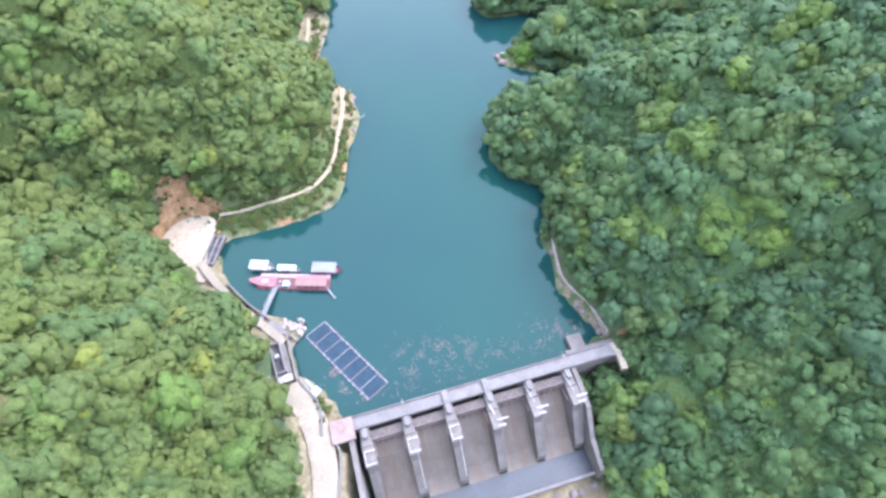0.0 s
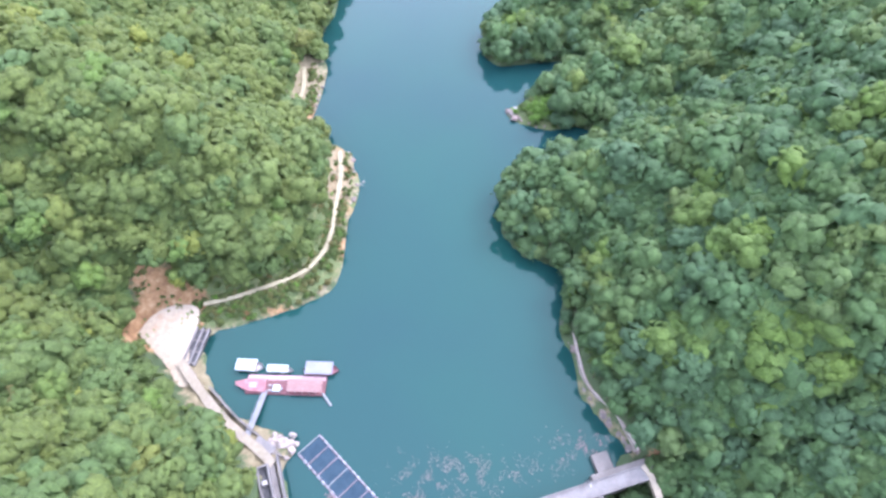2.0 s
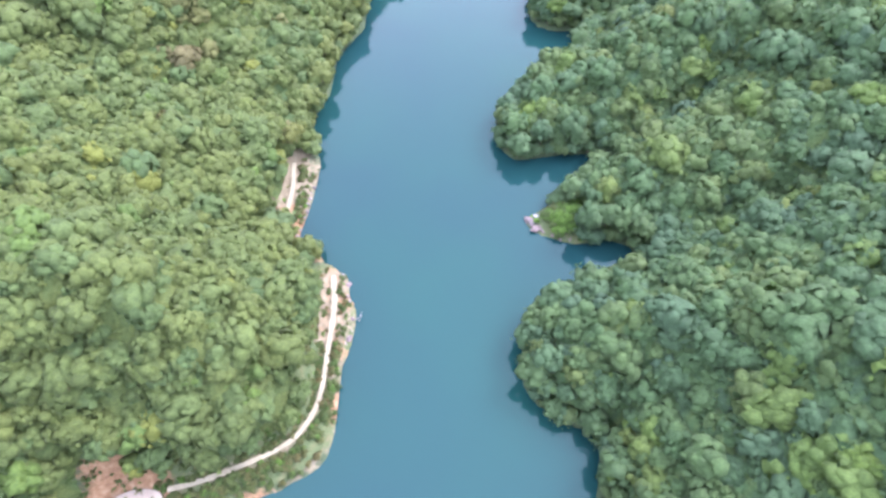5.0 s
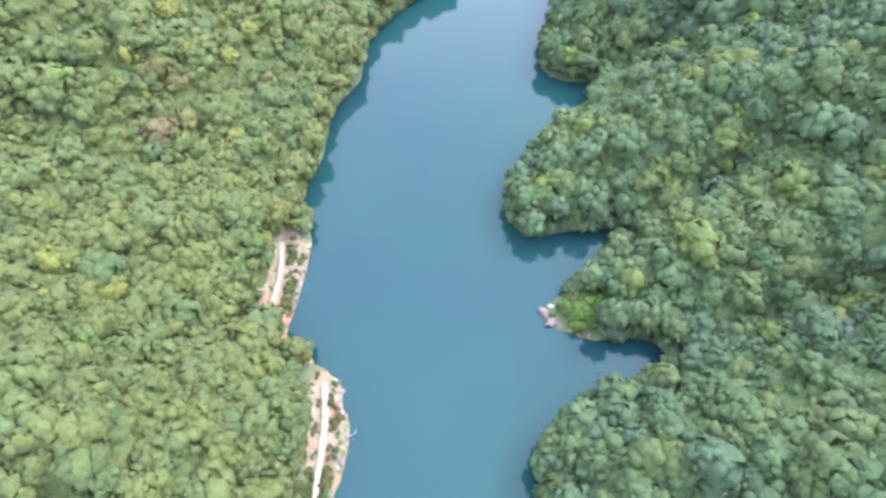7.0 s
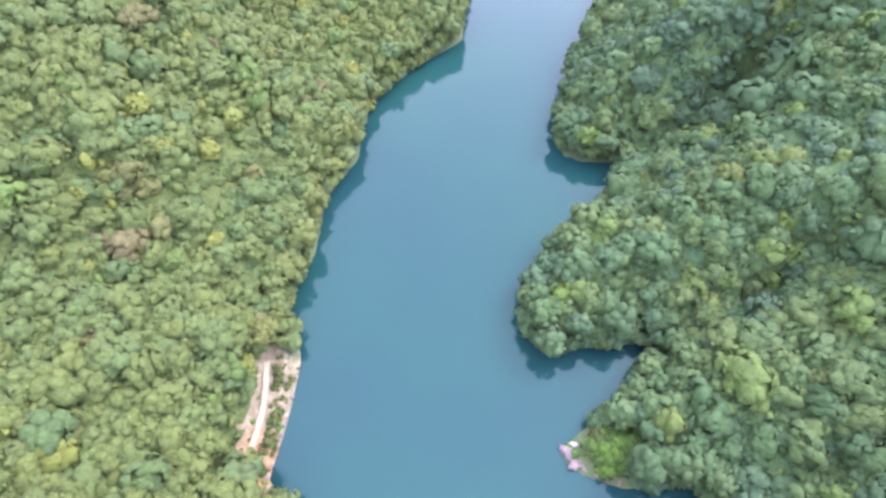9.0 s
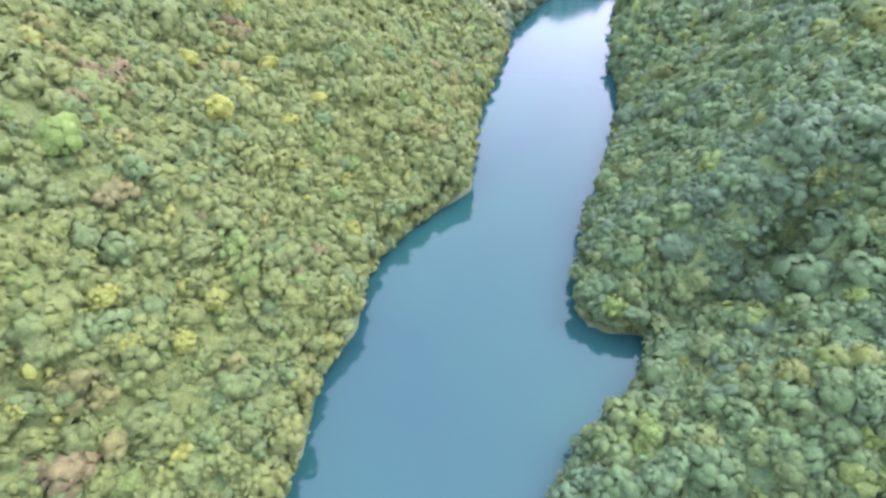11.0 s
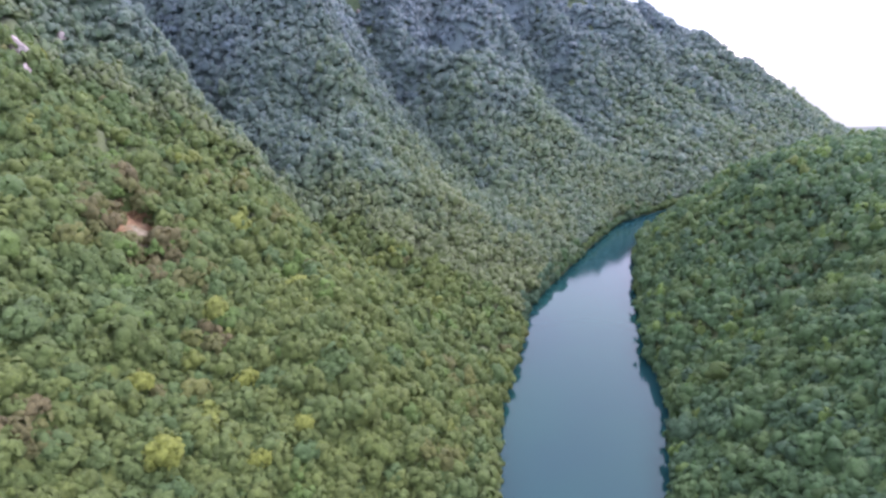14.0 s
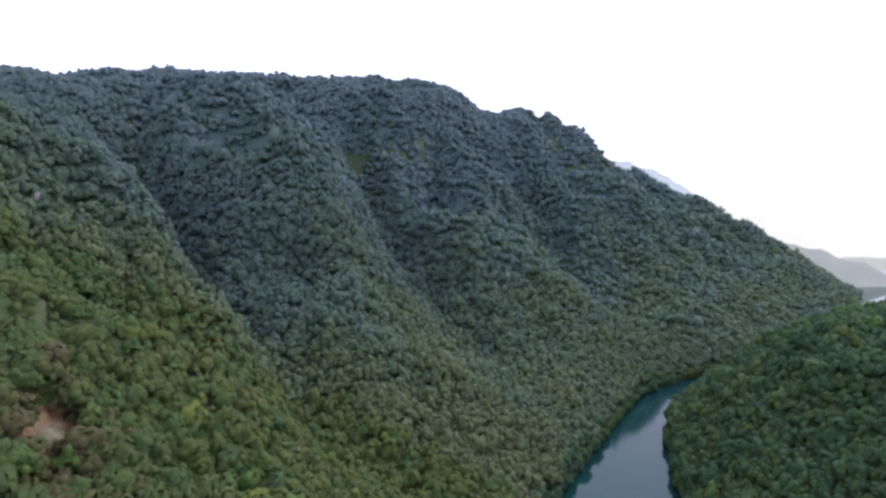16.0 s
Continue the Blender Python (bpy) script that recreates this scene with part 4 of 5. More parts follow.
for k in range(9):
    part("deck_joint", box(bmesh.new(), 6.0 + 7.4 * k, 6.12 + 7.4 * k, -3.88, -1.02, 2.8, 2.806), CONCRETE, deck, "dark expansion joint")
part("apron", box(bmesh.new(), 5.0, 60.5, -26.2, -20.2, -17, -14.1), APRON, dam, "dark wet stilling apron")
part("end_sill", box(bmesh.new(), 5.0, 61.0, -27.0, -26.2, -17, -12.9, 0.1), CONCRETE_PALE, dam)
part("training_wall", extrude(bmesh.new(), [(-1, 2.2), (-7, 2.2), (-14, 0.8), (-20, -6.0), (-28, -9.0), (-28, -17), (-1, -17)], 60.2, 61.4), CONCRETE, dam)
part("training_wall", extrude(bmesh.new(), [(-1, 3.2), (-7, 3.2), (-18, 2.9), (-28, 2.4), (-28, -17), (-1, -17)], 3.6, 4.8), CONCRETE, dam)
bm = box(bmesh.new(), 0.2, 5.2, -6.1, -1.1, 2.2, 4.0, 0.15)
hut = part("control_house", bm, CONCRETE_PALE, dam, "low pinkish concrete control house")
part("roof_slab", box(bmesh.new(), 0.0, 5.4, -6.3, -0.9, 4.0, 4.25, 0.06), surface("pinkish roof screed", (0.215, 0.160, 0.150), (0.145, 0.105, 0.10), 0.9, 2, 0.4, 0.01, (0.18, 0.15, 0.145)), hut)
part("upstream_wall", box(bmesh.new(), -6, 74, -3.0, -0.9, -8, -0.4), CONCRETE, dam)
part("abutment", box(bmesh.new(), 60.5, 76, -3.6, 0.5, -9, 2.3, 0.1), CONCRETE, dam)
part("intake", box(bmesh.new(), 62.5, 66.5, 0.4, 4.6, -4, 1.6, 0.15), CONCRETE, dam, "square grey concrete intake block")


# ---- quay and its walls ----
tagged(strip("parapet_wall", [(-40.0, 59.5), (-37.6, 53), (-35.6, 47.6), (-32.2, 44.6), (-29.4, 41.5), (-28.3, 38.0), (-27.9, 34.0)], 0.16, (4.0, 4.3), 2.2, CONCRETE_PALE), "low pale parapet wall along the road edge", "wall")
tagged(strip("parapet_wall", [(-25.6, 32.4), (-23.6, 31.9), (-22.9, 28.5), (-22.4, 20), (-21.5, 8)], 0.17, 4.2, 2.2, CONCRETE_PALE), "pale parapet wall above the spillway", "wall")
basin = thing("settling_basin", "open concrete basin with a dark pit beside the road", "basin", (-40.1, 52.0, 2.8), radians(21.6))
part("floor_slab", box(bmesh.new(), -2.1, 1.8, -5.4, 5.6, -2.6, 0.2), CONCRETE, basin)
for x0, x1, y0, y1 in ((-2.1, -1.7, -5.4, 5.6), (0.3, 0.7, -3.0, 5.6), (-1.7, 0.3, 5.2, 5.6), (-1.7, 0.3, -3.0, -2.6)):
    part("side_wall", box(bmesh.new(), x0, x1, y0, y1, 0.2, 1.5, 0.04), CONCRETE_PALE, basin)
part("pit", box(bmesh.new(), -1.7, 0.3, -2.6, 5.2, 0.2, 0.35), DARK, basin, "dark water in the pit")
part("cover_slab", box(bmesh.new(), -1.9, 1.7, -5.6, -3.9, 0.9, 1.3, 0.05), WHITE, basin, "white cover slab")
part("valve_box", box(bmesh.new(), -1.3, -0.3, 1.2, 2.2, 0.35, 1.6, 0.06), WHITE, basin)
shed = thing("pump_shed", "small white pump shed on the bank", "shed", (-30.9, 45.0, 1.2), radians(-35))
part("body", box(bmesh.new(), -0.8, 0.8, -0.8, 0.8, -1.5, 1.3, 0.05), WHITE, shed)
part("roof", box(bmesh.new(), -1.0, 1.0, -1.0, 1.0, 1.3, 1.5, 0.04), BLUE_WHITE, shed)
part("pipe", bar(bmesh.new(), (-0.8, 0, 0.9), (-4.2, 0.6, 0.6), 0.35, 10), BLUE_WHITE, shed)


def rock(at, size, seed, material, label, name="rock", group=""):
    r = np.random.default_rng(seed)
    bm = bmesh.new()
    bmesh.ops.create_icosphere(bm, subdivisions=3, radius=1.0)
    cuts = r.normal(size=(9, 3))
    cuts /= np.linalg.norm(cuts, axis=1)[:, None]
    for v in bm.verts:
        p = np.array(v.co)
        k = 1.0
        for c in cuts:
            k = min(k, 0.62 / max(p @ c, 0.01))
        v.co = Vector(p * min(k, 1.0)) * (1 + 0.2 * noise.noise(Vector(p * 2.1) + Vector((seed, 0, 0))) + 0.16 * noise.noise(Vector(p * 5.3) + Vector((0, seed, 0))))
        v.co = Vector((v.co.x * size[0], v.co.y * size[1], v.co.z * size[2]))
    ob = part(name, bm, material, None, label)
    ob.matrix_world = Matrix.Translation(at) @ Matrix.Rotation(seed * 1.3, 4, "Z")
    return tagged(ob, label, "rock", group)


rock((-39.9, 62.2, 0.5), (3.7, 2.5, 2.0), 17, STONE, "pale fissured limestone outcrop at the quay")
rock((-42.3, 61.6, 0.9), (2.2, 2.0, 1.7), 23, STONE_GREY, "grey fissured outcrop beside the quay")
OUT = [(-39.2, 62.5, 1.2, 2.2), (-41.2, 60.6, 1.6, 1.8), (-37.6, 61.0, 0.8, 1.7), (-40.8, 64.2, 0.6, 1.4), (-36.6, 62.6, 0.3, 1.2), (-43.0, 60.8, 1.8, 1.5), (-38.4, 59.4, 0.8, 1.2), (-42.4, 63.0, 1.2, 1.7), (-39.9, 61.6, 2.3, 1.3), (-37.9, 63.2, 0.4, 1.1), (-41.6, 62.0, 2.4, 1.0)]
for i in range(16):
    OUT.append((-40.2 + random.uniform(-3.2, 3.4), 62.0 + random.uniform(-2.2, 2.4), random.uniform(0.4, 2.2), random.uniform(0.7, 1.3)))
for i, (x, y, z, s) in enumerate(OUT):
    rock((x, y, z), (s * random.uniform(0.5, 0.85), s * 0.6, s * 0.75), 31 + i, STONE, "pale weathered limestone boulder at the water's edge", group="quay boulders")
for i in range(16):
    y = 134 + i * 1.35
    x = np.interp(y, [132, 141, 154], [-31.2, -29.8, -33]) + random.uniform(-0.9, 0.9)
    s = random.uniform(0.5, 1.3)
    rock((x, y, random.uniform(0.0, 1.2)), (s, s * 0.8, s * 0.7), 60 + i, STONE_MAUVE if i % 3 else STONE, "broken rock along the bare bank", group="bank rocks")
for i in range(14):
    a = i / 13
    x, y = 20 + 15 * a + random.uniform(-0.5, 0.5), 173.5 - 6.5 * math.sin(min(a * 1.7, 1.57)) + random.uniform(-0.6, 0.6)
    s = random.uniform(0.6, 1.4)
    rock((x, y, random.uniform(-0.1, 0.5)), (s, s * 0.8, s * 0.65), 90 + i, STONE_GREY if i % 2 else STONE_MAUVE, "grey shoreline rock below a grassy point", group="point rocks")
for i in range(12):
    y = 168 + i * 2.3
    x = np.interp(y, [166, 183, 196], [-48.2, -46.2, -45.6]) + random.uniform(-1.2, 0.4)
    s = random.uniform(0.5, 1.2)
    rock((x, y, random.uniform(0, 0.7)), (s, s * 0.8, s * 0.7), 120 + i, STONE_GREY if i % 3 else STONE, "rock at the foot of a bare headland", group="headland rocks")
for i in range(34):
    y = 61 + i * 1.05
    x = np.interp(y, [60, 66, 75, 82, 92, 103], [43, 38.5, 33, 32.6, 29.8, 31.5]) + random.uniform(-0.3, 1.0)
    s = random.uniform(0.6, 1.5)
    rock((x, y, random.uniform(0.1, 0.9)), (s, s * 0.8, s * 0.6), 150 + i, STONE_GREY if i % 3 else STONE_MAUVE, "grey rock on the stony bank near the dam", group="shore rocks")
tagged(strip("bank_wall", [(42.6, 61.0), (38.6, 70.2), (34.5, 73.9), (32.4, 78.6), (31.8, 87.3), (30.9, 96.5)], 0.3, (2.7, 2.1), 3.2, STONE, 0.5), "low stone footpath wall along the water", "wall", kind="structure")

for i in range(18):
    x, y = (Vector((O.x, O.y)) + Vector(U) * random.uniform(38, 60) + Vector(V) * random.uniform(-36, -28.5))
    s = random.uniform(0.7, 1.9)
    rock((x, y, -14.6 + s * 0.2), (s, s * 0.8, s * 0.6), 200 + i, STONE_GREY, "grey rubble boulder below the dam", group="rubble boulders")
slab = part("platform", box(bmesh.new(), -2.6, 2.6, -1.6, 1.6, -1.6, 0.0, 0.1), CONCRETE_PALE)
slab.matrix_world = Matrix.Translation((-43.6, 61.2, 3.0)) @ Matrix.Rotation(radians(-30), 4, "Z")
tagged(slab, "pale concrete landing platform at the head of the gangway", "platform")


tagged(strip("path", [(43.0, 57.6), (44.2, 55.6), (44.9, 53.2), (45.2, 50.6)], 0.75, (2.9, 3.0), 1.2, ROAD, 0.5), "short pale path down from the dam's end", "path", kind="structure")

# ---- landing ----
bm = bmesh.new()
ring = [bm.verts.new((x, y, 1.95 + 0.02 * (y - 88))) for x, y in smooth_line(LANDING + LANDING[:1], 0.8)[:-1]]
top = bm.faces.new(ring)
low = bmesh.ops.extrude_face_region(bm, geom=[top])
for v in [g for g in low["geom"] if isinstance(g, bmesh.types.BMVert)]:
    v.co.z -= 1.0
bmesh.ops.recalc_face_normals(bm, faces=bm.faces)
tagged(part("landing", bm, EARTH_PALE), "graded pale earth landing above the water", "landing", kind="structure")
slip = thing("boat_slip", "open timber and concrete slip frame at the landing", "slipway", (-65.6, 86.5, 1.4), radians(-9))
for x0 in (-1.4, 0.2, 1.8):
    part("rail", beam(bmesh.new(), (x0, -5, 0.6), (x0, 5, 0.9), 0.45, 0.5), CONCRETE_PALE, slip)
for k in range(4):
    part("cross_beam", beam(bmesh.new(), (-1.6, -4.5 + 3 * k, 0.5), (2.0, -4.5 + 3 * k, 0.5), 0.35, 0.35), CONCRETE, slip)
part("pit", box(bmesh.new(), -1.4, 1.8, -5, 5, -0.6, 0.3), DARK, slip)


# ---- floating pier, boats, cages ----
pontoon = thing("pontoon", "red roofed floating jetty moored off the quay", "jetty", (-41.8, 77.2, 0), radians(-1.5))
part("float", box(bmesh.new(), -9.4, 10.4, -2.8, 2.0, -0.3, 0.45, 0.12), RED_DARK, pontoon)
part("walkway", box(bmesh.new(), -9.2, 10.2, 0.9, 2.0, 0.45, 0.6), PINK, pontoon, "bleached pink boarded walkway")
part("roof", extrude(bmesh.new(), [(-2.6, 2.3), (-0.9, 2.75), (0.5, 2.35), (0.5, 2.25), (-0.9, 2.63), (-2.6, 2.18)], 1.4, 10.0), ROOF_BROWN, pontoon, "dull brown red sheet roof")
for k in range(6):
    x0 = 1.6 + 1.64 * k
    part("post", bar(bmesh.new(), (x0, -2.4, 0.45), (x0, -2.4, 2.2), 0.06), STEEL, pontoon)
    part("post", bar(bmesh.new(), (x0, 0.4, 0.45), (x0, 0.4, 2.3), 0.06), STEEL, pontoon)
bm = bmesh.new()
low = [bm.verts.new((x, y, 0.3)) for x, y in ((-4.2, -2.7), (-8.6, -2.4), (-11.4, -1.0), (-11.6, -0.2), (-8.8, 0.9), (-4.2, 1.0))]
high = [bm.verts.new((x, y, z)) for x, y, z in ((-4.2, -2.5, 1.1), (-8.6, -2.3, 1.2), (-11.7, -1.0, 1.5), (-11.9, -0.2, 1.5), (-8.8, 0.8, 1.2), (-4.2, 0.9, 1.1))]
bm.faces.new(high)
bm.faces.new(low[::-1])
for j in range(6):
    bm.faces.new((low[j], low[(j + 1) % 6], high[(j + 1) % 6], high[j]))
bmesh.ops.recalc_face_normals(bm, faces=bm.faces)
bow = part("bow", bm, RED, pontoon, "faded red pointed bow section")
part("hatch", box(bmesh.new(), -8.4, -6.6, -1.6, -0.2, 1.1, 1.45, 0.08), PINK, bow, "bleached pink hatch")
for k in range(9):
    x0, y0, s = -3.6 + 0.62 * (k % 6) + random.uniform(-0.2, 0.2), -2.3 + 0.75 * (k // 3) + random.uniform(-0.2, 0.2), random.uniform(0.25, 0.5)
    part("crate", box(bmesh.new(), x0, x0 + s * 1.4, y0, y0 + s, 0.45, 0.6 + s, 0.04), (WHITE, STEEL, BLUE_WHITE)[k % 3], pontoon, "stacked crate on the deck")
cab = part("cabin", box(bmesh.new(), -2.0, -0.6, -2.4, -1.0, 0.45, 1.8, 0.1), WHITE, pontoon, "small white cabin")
for k in range(3):
    part("window", box(bmesh.new(), -1.9 + k * 0.42, -1.6 + k * 0.42, -2.46, -2.4, 1.1, 1.6), DARK, cab)
part("cabin_roof", box(bmesh.new(), -2.15, -0.45, -2.55, -0.85, 1.8, 1.92, 0.05), BLUE_WHITE, cab)
bm = bmesh.new()
for k in range(5):
    bar(bm, (-4 + k * 1.1, 0.45, 0.6), (-4 + k * 1.1, 0.45, 1.5), 0.04)
beam(bm, (-4.2, 0.45, 1.5), (0.6, 0.45, 1.5), 0.07, 0.07)
part("railing", bm, WHITE, pontoon)
part("boom", bar(bmesh.new(), (9.8, -2.2, 0.5), (12.4, -5.2, 0.2), 0.28, 8), STEEL, pontoon, "short grey mooring boom")

gang = thing("gangway", "steel gangway from the quay to the jetty", "gangway", (-47.0, 69.3, 0))
part("deck", beam(bmesh.new(), (-0.9, -5.6, 2.4), (0.9, 6.0, 0.7), 1.3, 0.15), STEEL, gang)
for s in (-0.62, 0.62):
    bm = bmesh.new()
    beam(bm, (-0.9 + s, -5.6, 3.3), (0.9 + s, 6.0, 1.6), 0.06, 0.06)
    for k in range(8):
        t = k / 7
        bar(bm, (-0.9 + s + 1.8 * t, -5.6 + 11.6 * t, 2.45 - 1.7 * t), (-0.9 + s + 1.8 * t, -5.6 + 11.6 * t, 3.3 - 1.7 * t), 0.03)
    part("handrail", bm, STEEL, gang)


def boat(at, turn, length, wide, hull_mat, canopy_mat, label, canopy=(0.1, 0.9)):
    """An open launch with a pointed bow, a canopy on posts, benches and an outboard."""
    ob = thing("boat", label, "boat", at, turn, "moored boats")
    bm = bmesh.new()
    rings = []
    n = 14
    for i in range(n + 1):
        t = i / n
        w = wide / 2 * (1 - max(0, (t - 0.62) / 0.38) ** 2.2 * 0.97) * (0.92 + 0.08 * min(t * 5, 1))
        x = (t - 0.5) * length
        sheer = 0.62 + 0.35 * t * t
        rings.append([bm.verts.new((x, yy * w, zz)) for yy, zz in ((-1, sheer), (-0.86, 0.1), (-0.5, -0.25), (0.5, -0.25), (0.86, 0.1), (1, sheer), (0.9, sheer), (0.8, 0.22), (-0.8, 0.22), (-0.9, sheer))])
    for r0, r1 in zip(rings[:-1], rings[1:]):
        for j in range(10):
            bm.faces.new((r0[j], r0[(j + 1) % 10], r1[(j + 1) % 10], r1[j]))
    bm.faces.new(rings[0])
    bm.faces.new(rings[-1][::-1])
    bmesh.ops.recalc_face_normals(bm, faces=bm.faces)
    part("hull", bm, hull_mat, ob)
    x0, x1 = (canopy[0] - 0.5) * length, (canopy[1] - 0.5) * length
    w = wide / 2
    prof = [(math.sin(a) * w * 1.02, 1.75 + 0.22 * math.cos(a * 1.0)) for a in np.linspace(-1.5, 1.5, 9)]
    prof += [(y * 0.98, z - 0.06) for y, z in prof[::-1]]
    part("canopy", extrude(bmesh.new(), prof, x0, x1), canopy_mat, ob)
    for x in np.linspace(x0 + 0.2, x1 - 0.2, 4):
        for s in (-1, 1):
            part("post", bar(bmesh.new(), (x, s * w * 0.86, 0.5), (x, s * w * 0.95, 1.75), 0.03, 5), STEEL, ob)
    for k in range(3):
        x = (-0.3 + 0.25 * k) * length
        part("bench", box(bmesh.new(), x, x + 0.35, -w * 0.78, w * 0.78, 0.45, 0.55), RED_DARK, ob)
    part("outboard", box(bmesh.new(), -length / 2 - 0.35, -length / 2, -0.2, 0.2, -0.1, 0.95, 0.06), DARK, ob)
    return ob


boat((-51.0, 81.6, 0), radians(-3), 6.6, 2.9, WHITE, BLUE_WHITE, "white launch with a broad pale blue canopy", (0.0, 0.78))
boat((-43.4, 80.7, 0), radians(-3), 6.6, 1.8, WHITE, BLUE_WHITE, "slim white launch with a pale blue canopy", (0.05, 0.85))
boat((-32.9, 80.8, 0), radians(-2), 8.6, 3.3, RED, GREY_BLUE, "red launch with a grey blue canopy", (0.05, 0.85))

# cage raft: seven net pens between two long floats
ca, cb, cw = Vector((-31.5, 64.7, 0.25)), Vector((-13.8, 47.9, 0.25)), Vector((-35.9, 60.4, 0.25))
raft = thing("cage_raft", "floating fish cage raft with seven net pens", "raft", ca)
long_, side = cb - ca, cw - ca
for s in (0.0, 1.0):
    p = part("walkway", beam(bmesh.new(), side * s, side * s + long_, 0.3, 0.18), BAMBOO, raft)
    for k in range(15):
        q = side * s + long_ * (k + 0.5) / 15
        part("float", bar(bmesh.new(), q - long_.normalized() * 0.5 - Vector((0, 0, 0.25)), q + long_.normalized() * 0.5 - Vector((0, 0, 0.25)), 0.25, 8), BLUE_WHITE if k % 3 else STEEL, p)
for k in range(8):
    q = long_ * k / 7
    part("cross_walk", beam(bmesh.new(), q, q + side, 0.2, 0.16), BAMBOO if k % 3 else STEEL, raft)
for k in range(7):
    q = long_ * (k + 0.5) / 7 + side * 0.5
    part("net", beam(bmesh.new(), q - long_ / 15.5 - Vector((0, 0, 0.2)), q + long_ / 15.5 - Vector((0, 0, 0.2)), side.length * 0.92, 0.03), NET, raft)


# ---- flotsam ----
def flotsam(name, spots, count, label, seed, material):
    """Twigs, planks and scum on the water in loose drifts."""
    r = np.random.default_rng(seed)
    bm = bmesh.new()
    for _ in range(count):
        x, y, sx, sy = spots[r.integers(len(spots))]
        px, py = x + r.normal() * sx, y + r.normal() * sy
        P1 = np.array([(px, py)])
        if not inside(P1, LEFT + RIGHT[::-1])[0] or (P1[0] - np.array(O.xy)) @ V < -0.4 or noise.noise((px * 0.35, py * 0.35, seed)) + 0.5 * noise.noise((px * 1.3, py * 1.3, seed)) < 0.05:
            continue
        a, s = r.uniform(0, 6.28), r.uniform(0.05, 0.24)
        d = Vector((math.cos(a), math.sin(a), 0)) * s
        beam(bm, Vector((px, py, 0.02)) - d, Vector((px, py, 0.04)) + d, r.uniform(0.04, 0.16), 0.04)
    return tagged(part(name, bm, material), label, "flotsam", kind="stuff")


flotsam("flotsam", [(-3, 55, 5, 3), (3, 56, 5, 2.6), (-2, 51, 8, 2.2), (-10, 51, 2.5, 4), (0, 58, 6, 2), (14, 57, 7, 1.6), (26, 61, 3, 2)], 3400, "thin pale drift of floating twigs and scum", 3, DRIFT)
flotsam("flotsam", [(-27.2, 50.8, 1.8, 2.4), (-25.5, 53, 1.6, 1.6), (-21, 45.5, 3, 1.2), (31, 62.5, 3, 1.6)], 1100, "reddish floating rubbish against the shore", 5, DRIFT_RED)
branch = thing("dead_branch", "bleached dead branch hanging over the water", "branch", (-29.3, 140.5, 0.8))
for a, b, r0 in (((0, 0, 0), (2.6, 1.2, 0.5), 0.12), ((1.2, 0.5, 0.25), (2.4, -0.8, 0.9), 0.07), ((1.8, 0.8, 0.35), (2.6, 2.2, 1.0), 0.06), ((-0.5, -2, 0), (0.9, -4.2, 0.5), 0.1)):
    part("limb", bar(bmesh.new(), a, b, r0, 6, r0 * 0.4), STONE, branch)
for i in range(13):
    a = random.uniform(0, 6.28)
    x, y, s = 21.6 + 3.4 * math.cos(a) * random.random(), 173.0 + 2.8 * math.sin(a) * random.random(), random.uniform(0.8, 1.7)
    rock((x, y, random.uniform(0.2, 0.9)), (s, s * 0.75, s * 0.6), 240 + i, STONE_GREY if i % 3 == 0 else STONE_MAUVE, "mauve brown broken rock on the bare tip of the point", group="tip rocks")
rock((22.5, 175.2, 0.9), (1.3, 0.5, 0.5), 77, WHITE, "pale slab of rock lying on the point")


# ---- scrub on the cut bank ----
def bushes(name, P, size, label, seed, hue=0.4, lift=0.0):
    z, d, wet, left, u, v = heights(P)
    ok = ~wet & (away(P, TRACK_LINE) > 1.2) & (away(P, TRACK_2) > 1.6) & (d > 0.3)
    P, z = P[ok], z[ok]
    r = np.random.default_rng(seed)
    rad = size * r.uniform(0.5, 1.3, len(P))
    rows = np.column_stack([P, z + lift + rad * 0.25, rad, r.uniform(0.6, 1.0, len(P)), r.uniform(0, 6.28, len(P)), np.clip(r.normal(hue, 0.22, len(P)), 0, 1), r.integers(0, len(MID), len(P))])
    return tagged(forest_mesh(name, rows, MID, SCRUB, False), label, "scrub", kind="stuff")


r8 = np.random.default_rng(8)
line = smooth_line(TRACK_LINE, 0.18)
bank = np.concatenate([line + r8.normal(0, 3.0, line.shape) for _ in range(3)])
bank = bank[(bank[:, 1] < 133) | (r8.random(len(bank)) > 0.8)]
bushes("scrub", bank, 0.85, "low yellowish scrub on the bank below the footpath", 4)
bushes("scrub", r8.normal((30.5, 173.5), (4.2, 2.6), (190, 2)), 1.4, "bright green bushes on a rocky point", 5, 0.0)
bushes("scrub", np.concatenate([r8.normal((-50, 180), (2.5, 8), (70, 2)), r8.normal((-47.8, 176), (1.3, 4.5), (70, 2)), r8.normal((-49.5, 191), (2.4, 2.4), (40, 2)), r8.normal((-80, 101), (7, 5), (110, 2)), r8.normal((-32.5, 145), (1.5, 7), (34, 2)), r8.normal((-28.5, 43), (1.2, 2.5), (40, 2))]), 0.7, "sparse scrub on bare earth", 6)

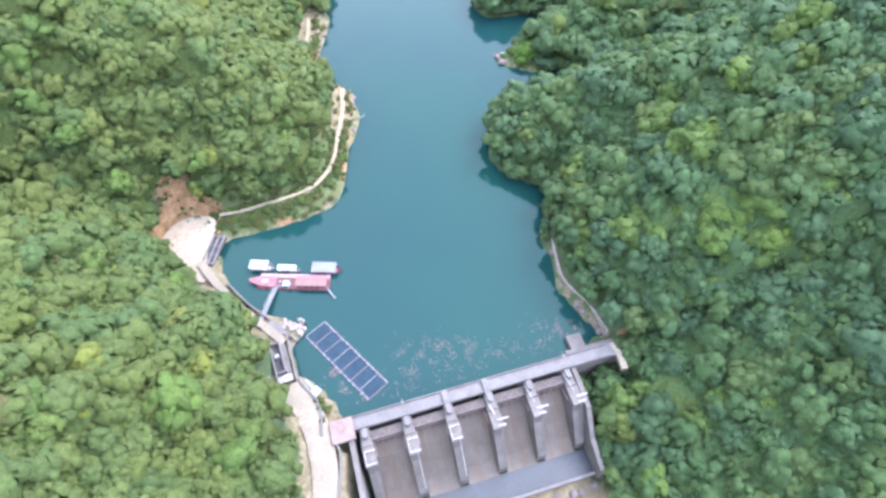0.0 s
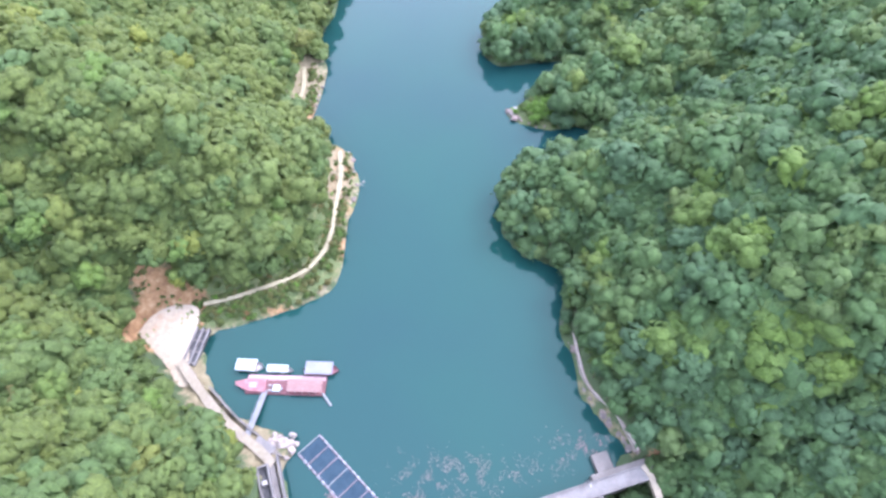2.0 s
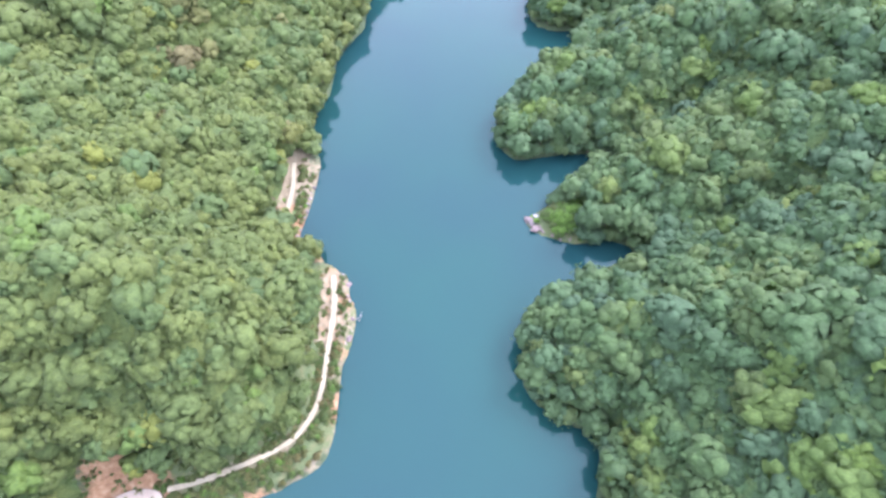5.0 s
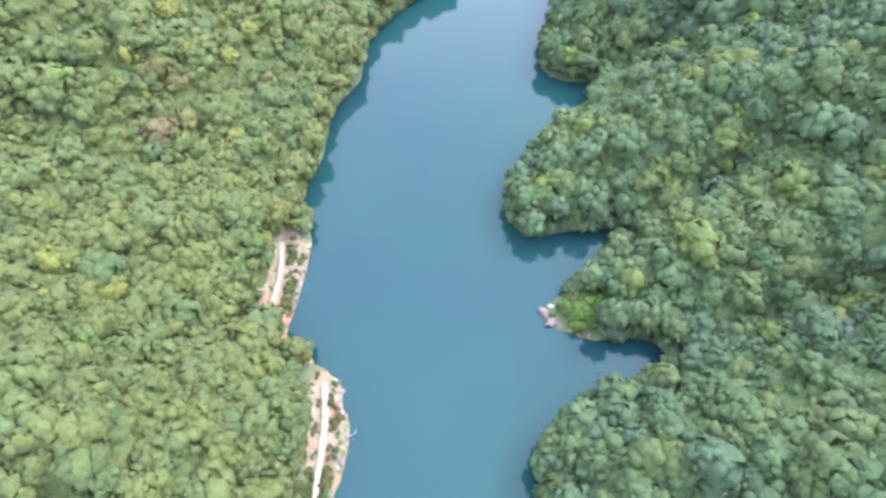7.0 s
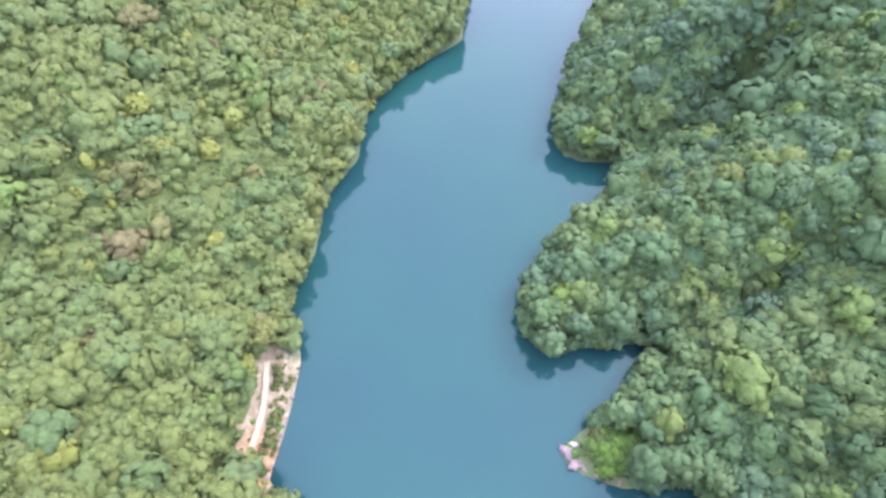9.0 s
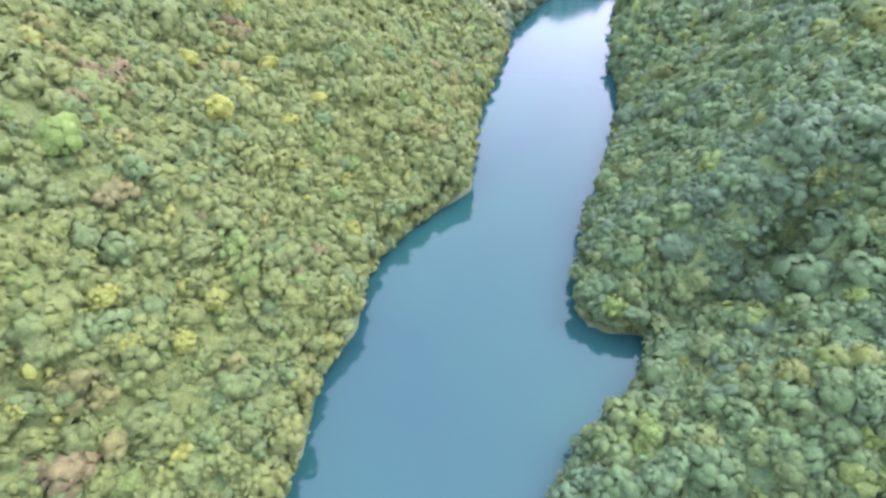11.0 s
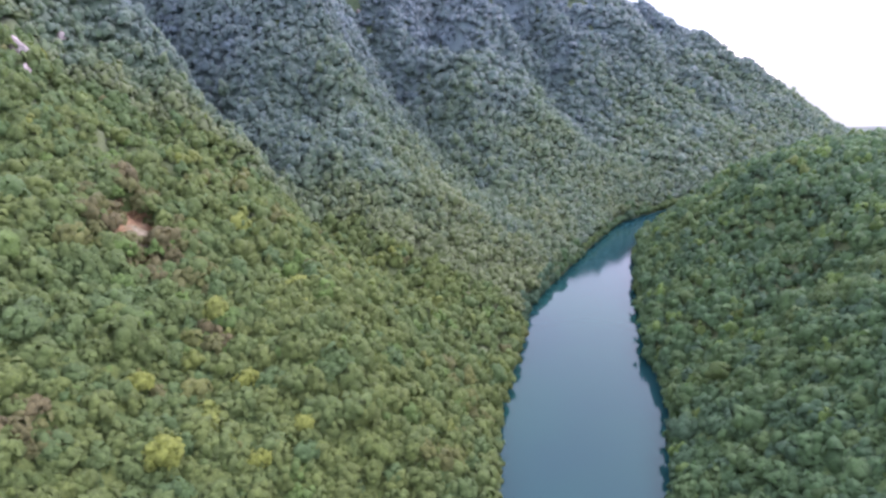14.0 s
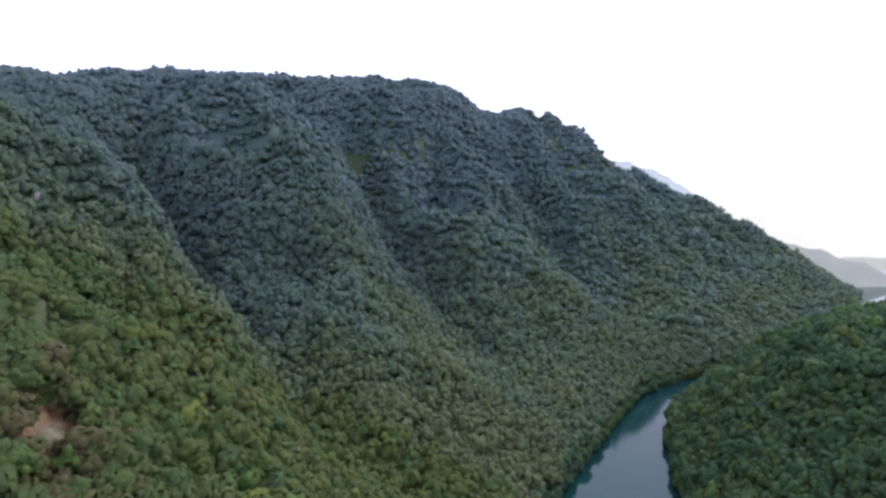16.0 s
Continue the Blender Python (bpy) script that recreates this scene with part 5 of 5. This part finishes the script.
ring, reach = r8.uniform(0, 6.28, 130), np.sqrt(r8.uniform(0.15, 1, 130)) * 13
bushes("scrub", np.stack([-109 + np.cos(ring) * reach, 374 + np.sin(ring) * reach * 1.2], 1), 1.5, "rust coloured dry scrub round an old slip", 9, 0.92, 1.0)


# pale crags that break through the forest of the upper slopes
for i, (x, y, s) in enumerate([(-181, 440, 4.6), (-177, 436, 3.4), (-185, 446, 3.2), (-190, 480, 2.6), (-156, 858, 3.6), (-122, 651, 2.6), (-111, 834, 4.2), (-88, 842, 5.0)]):
    z = float(heights(np.array([(x, y)]))[0][0])
    rock((x, y, z + 3.5), (s, s * 0.7, s * 1.2), 300 + i, STONE, "pale limestone crag standing out of steep forest", group="forest crags")


# ---- distance ----
def far_ridge(away_m, profile, label, material, seed):
    """A ridge round the head of the valley; profile: bearing in degrees, crest height over the distance."""
    b0, b1 = profile[0][0], profile[-1][0]
    verts, faces = [], []
    for i, b in enumerate(np.linspace(b0, b1, 80)):
        k = np.interp(b, *zip(*profile)) + 0.006 * noise.fractal((b * 0.5, seed, 0), 0.9, 2.0, 4)
        s, c = math.sin(radians(b)), math.cos(radians(b))
        for far, z in ((0.86, -20), (0.96, 130 + k * away_m - 0.03 * away_m), (1.0, 130 + k * away_m), (1.12, -20)):
            verts.append((-16 + s * away_m * far, 249 + c * away_m * far, z))
        if i:
            q = 4 * i
            faces += [(q - 4 + j, q + j, q + j + 1, q - 3 + j) for j in range(3)]
    return tagged(new("backdrop", mesh_of("backdrop", verts, faces, material, True)), label, "mountain", kind="structure")


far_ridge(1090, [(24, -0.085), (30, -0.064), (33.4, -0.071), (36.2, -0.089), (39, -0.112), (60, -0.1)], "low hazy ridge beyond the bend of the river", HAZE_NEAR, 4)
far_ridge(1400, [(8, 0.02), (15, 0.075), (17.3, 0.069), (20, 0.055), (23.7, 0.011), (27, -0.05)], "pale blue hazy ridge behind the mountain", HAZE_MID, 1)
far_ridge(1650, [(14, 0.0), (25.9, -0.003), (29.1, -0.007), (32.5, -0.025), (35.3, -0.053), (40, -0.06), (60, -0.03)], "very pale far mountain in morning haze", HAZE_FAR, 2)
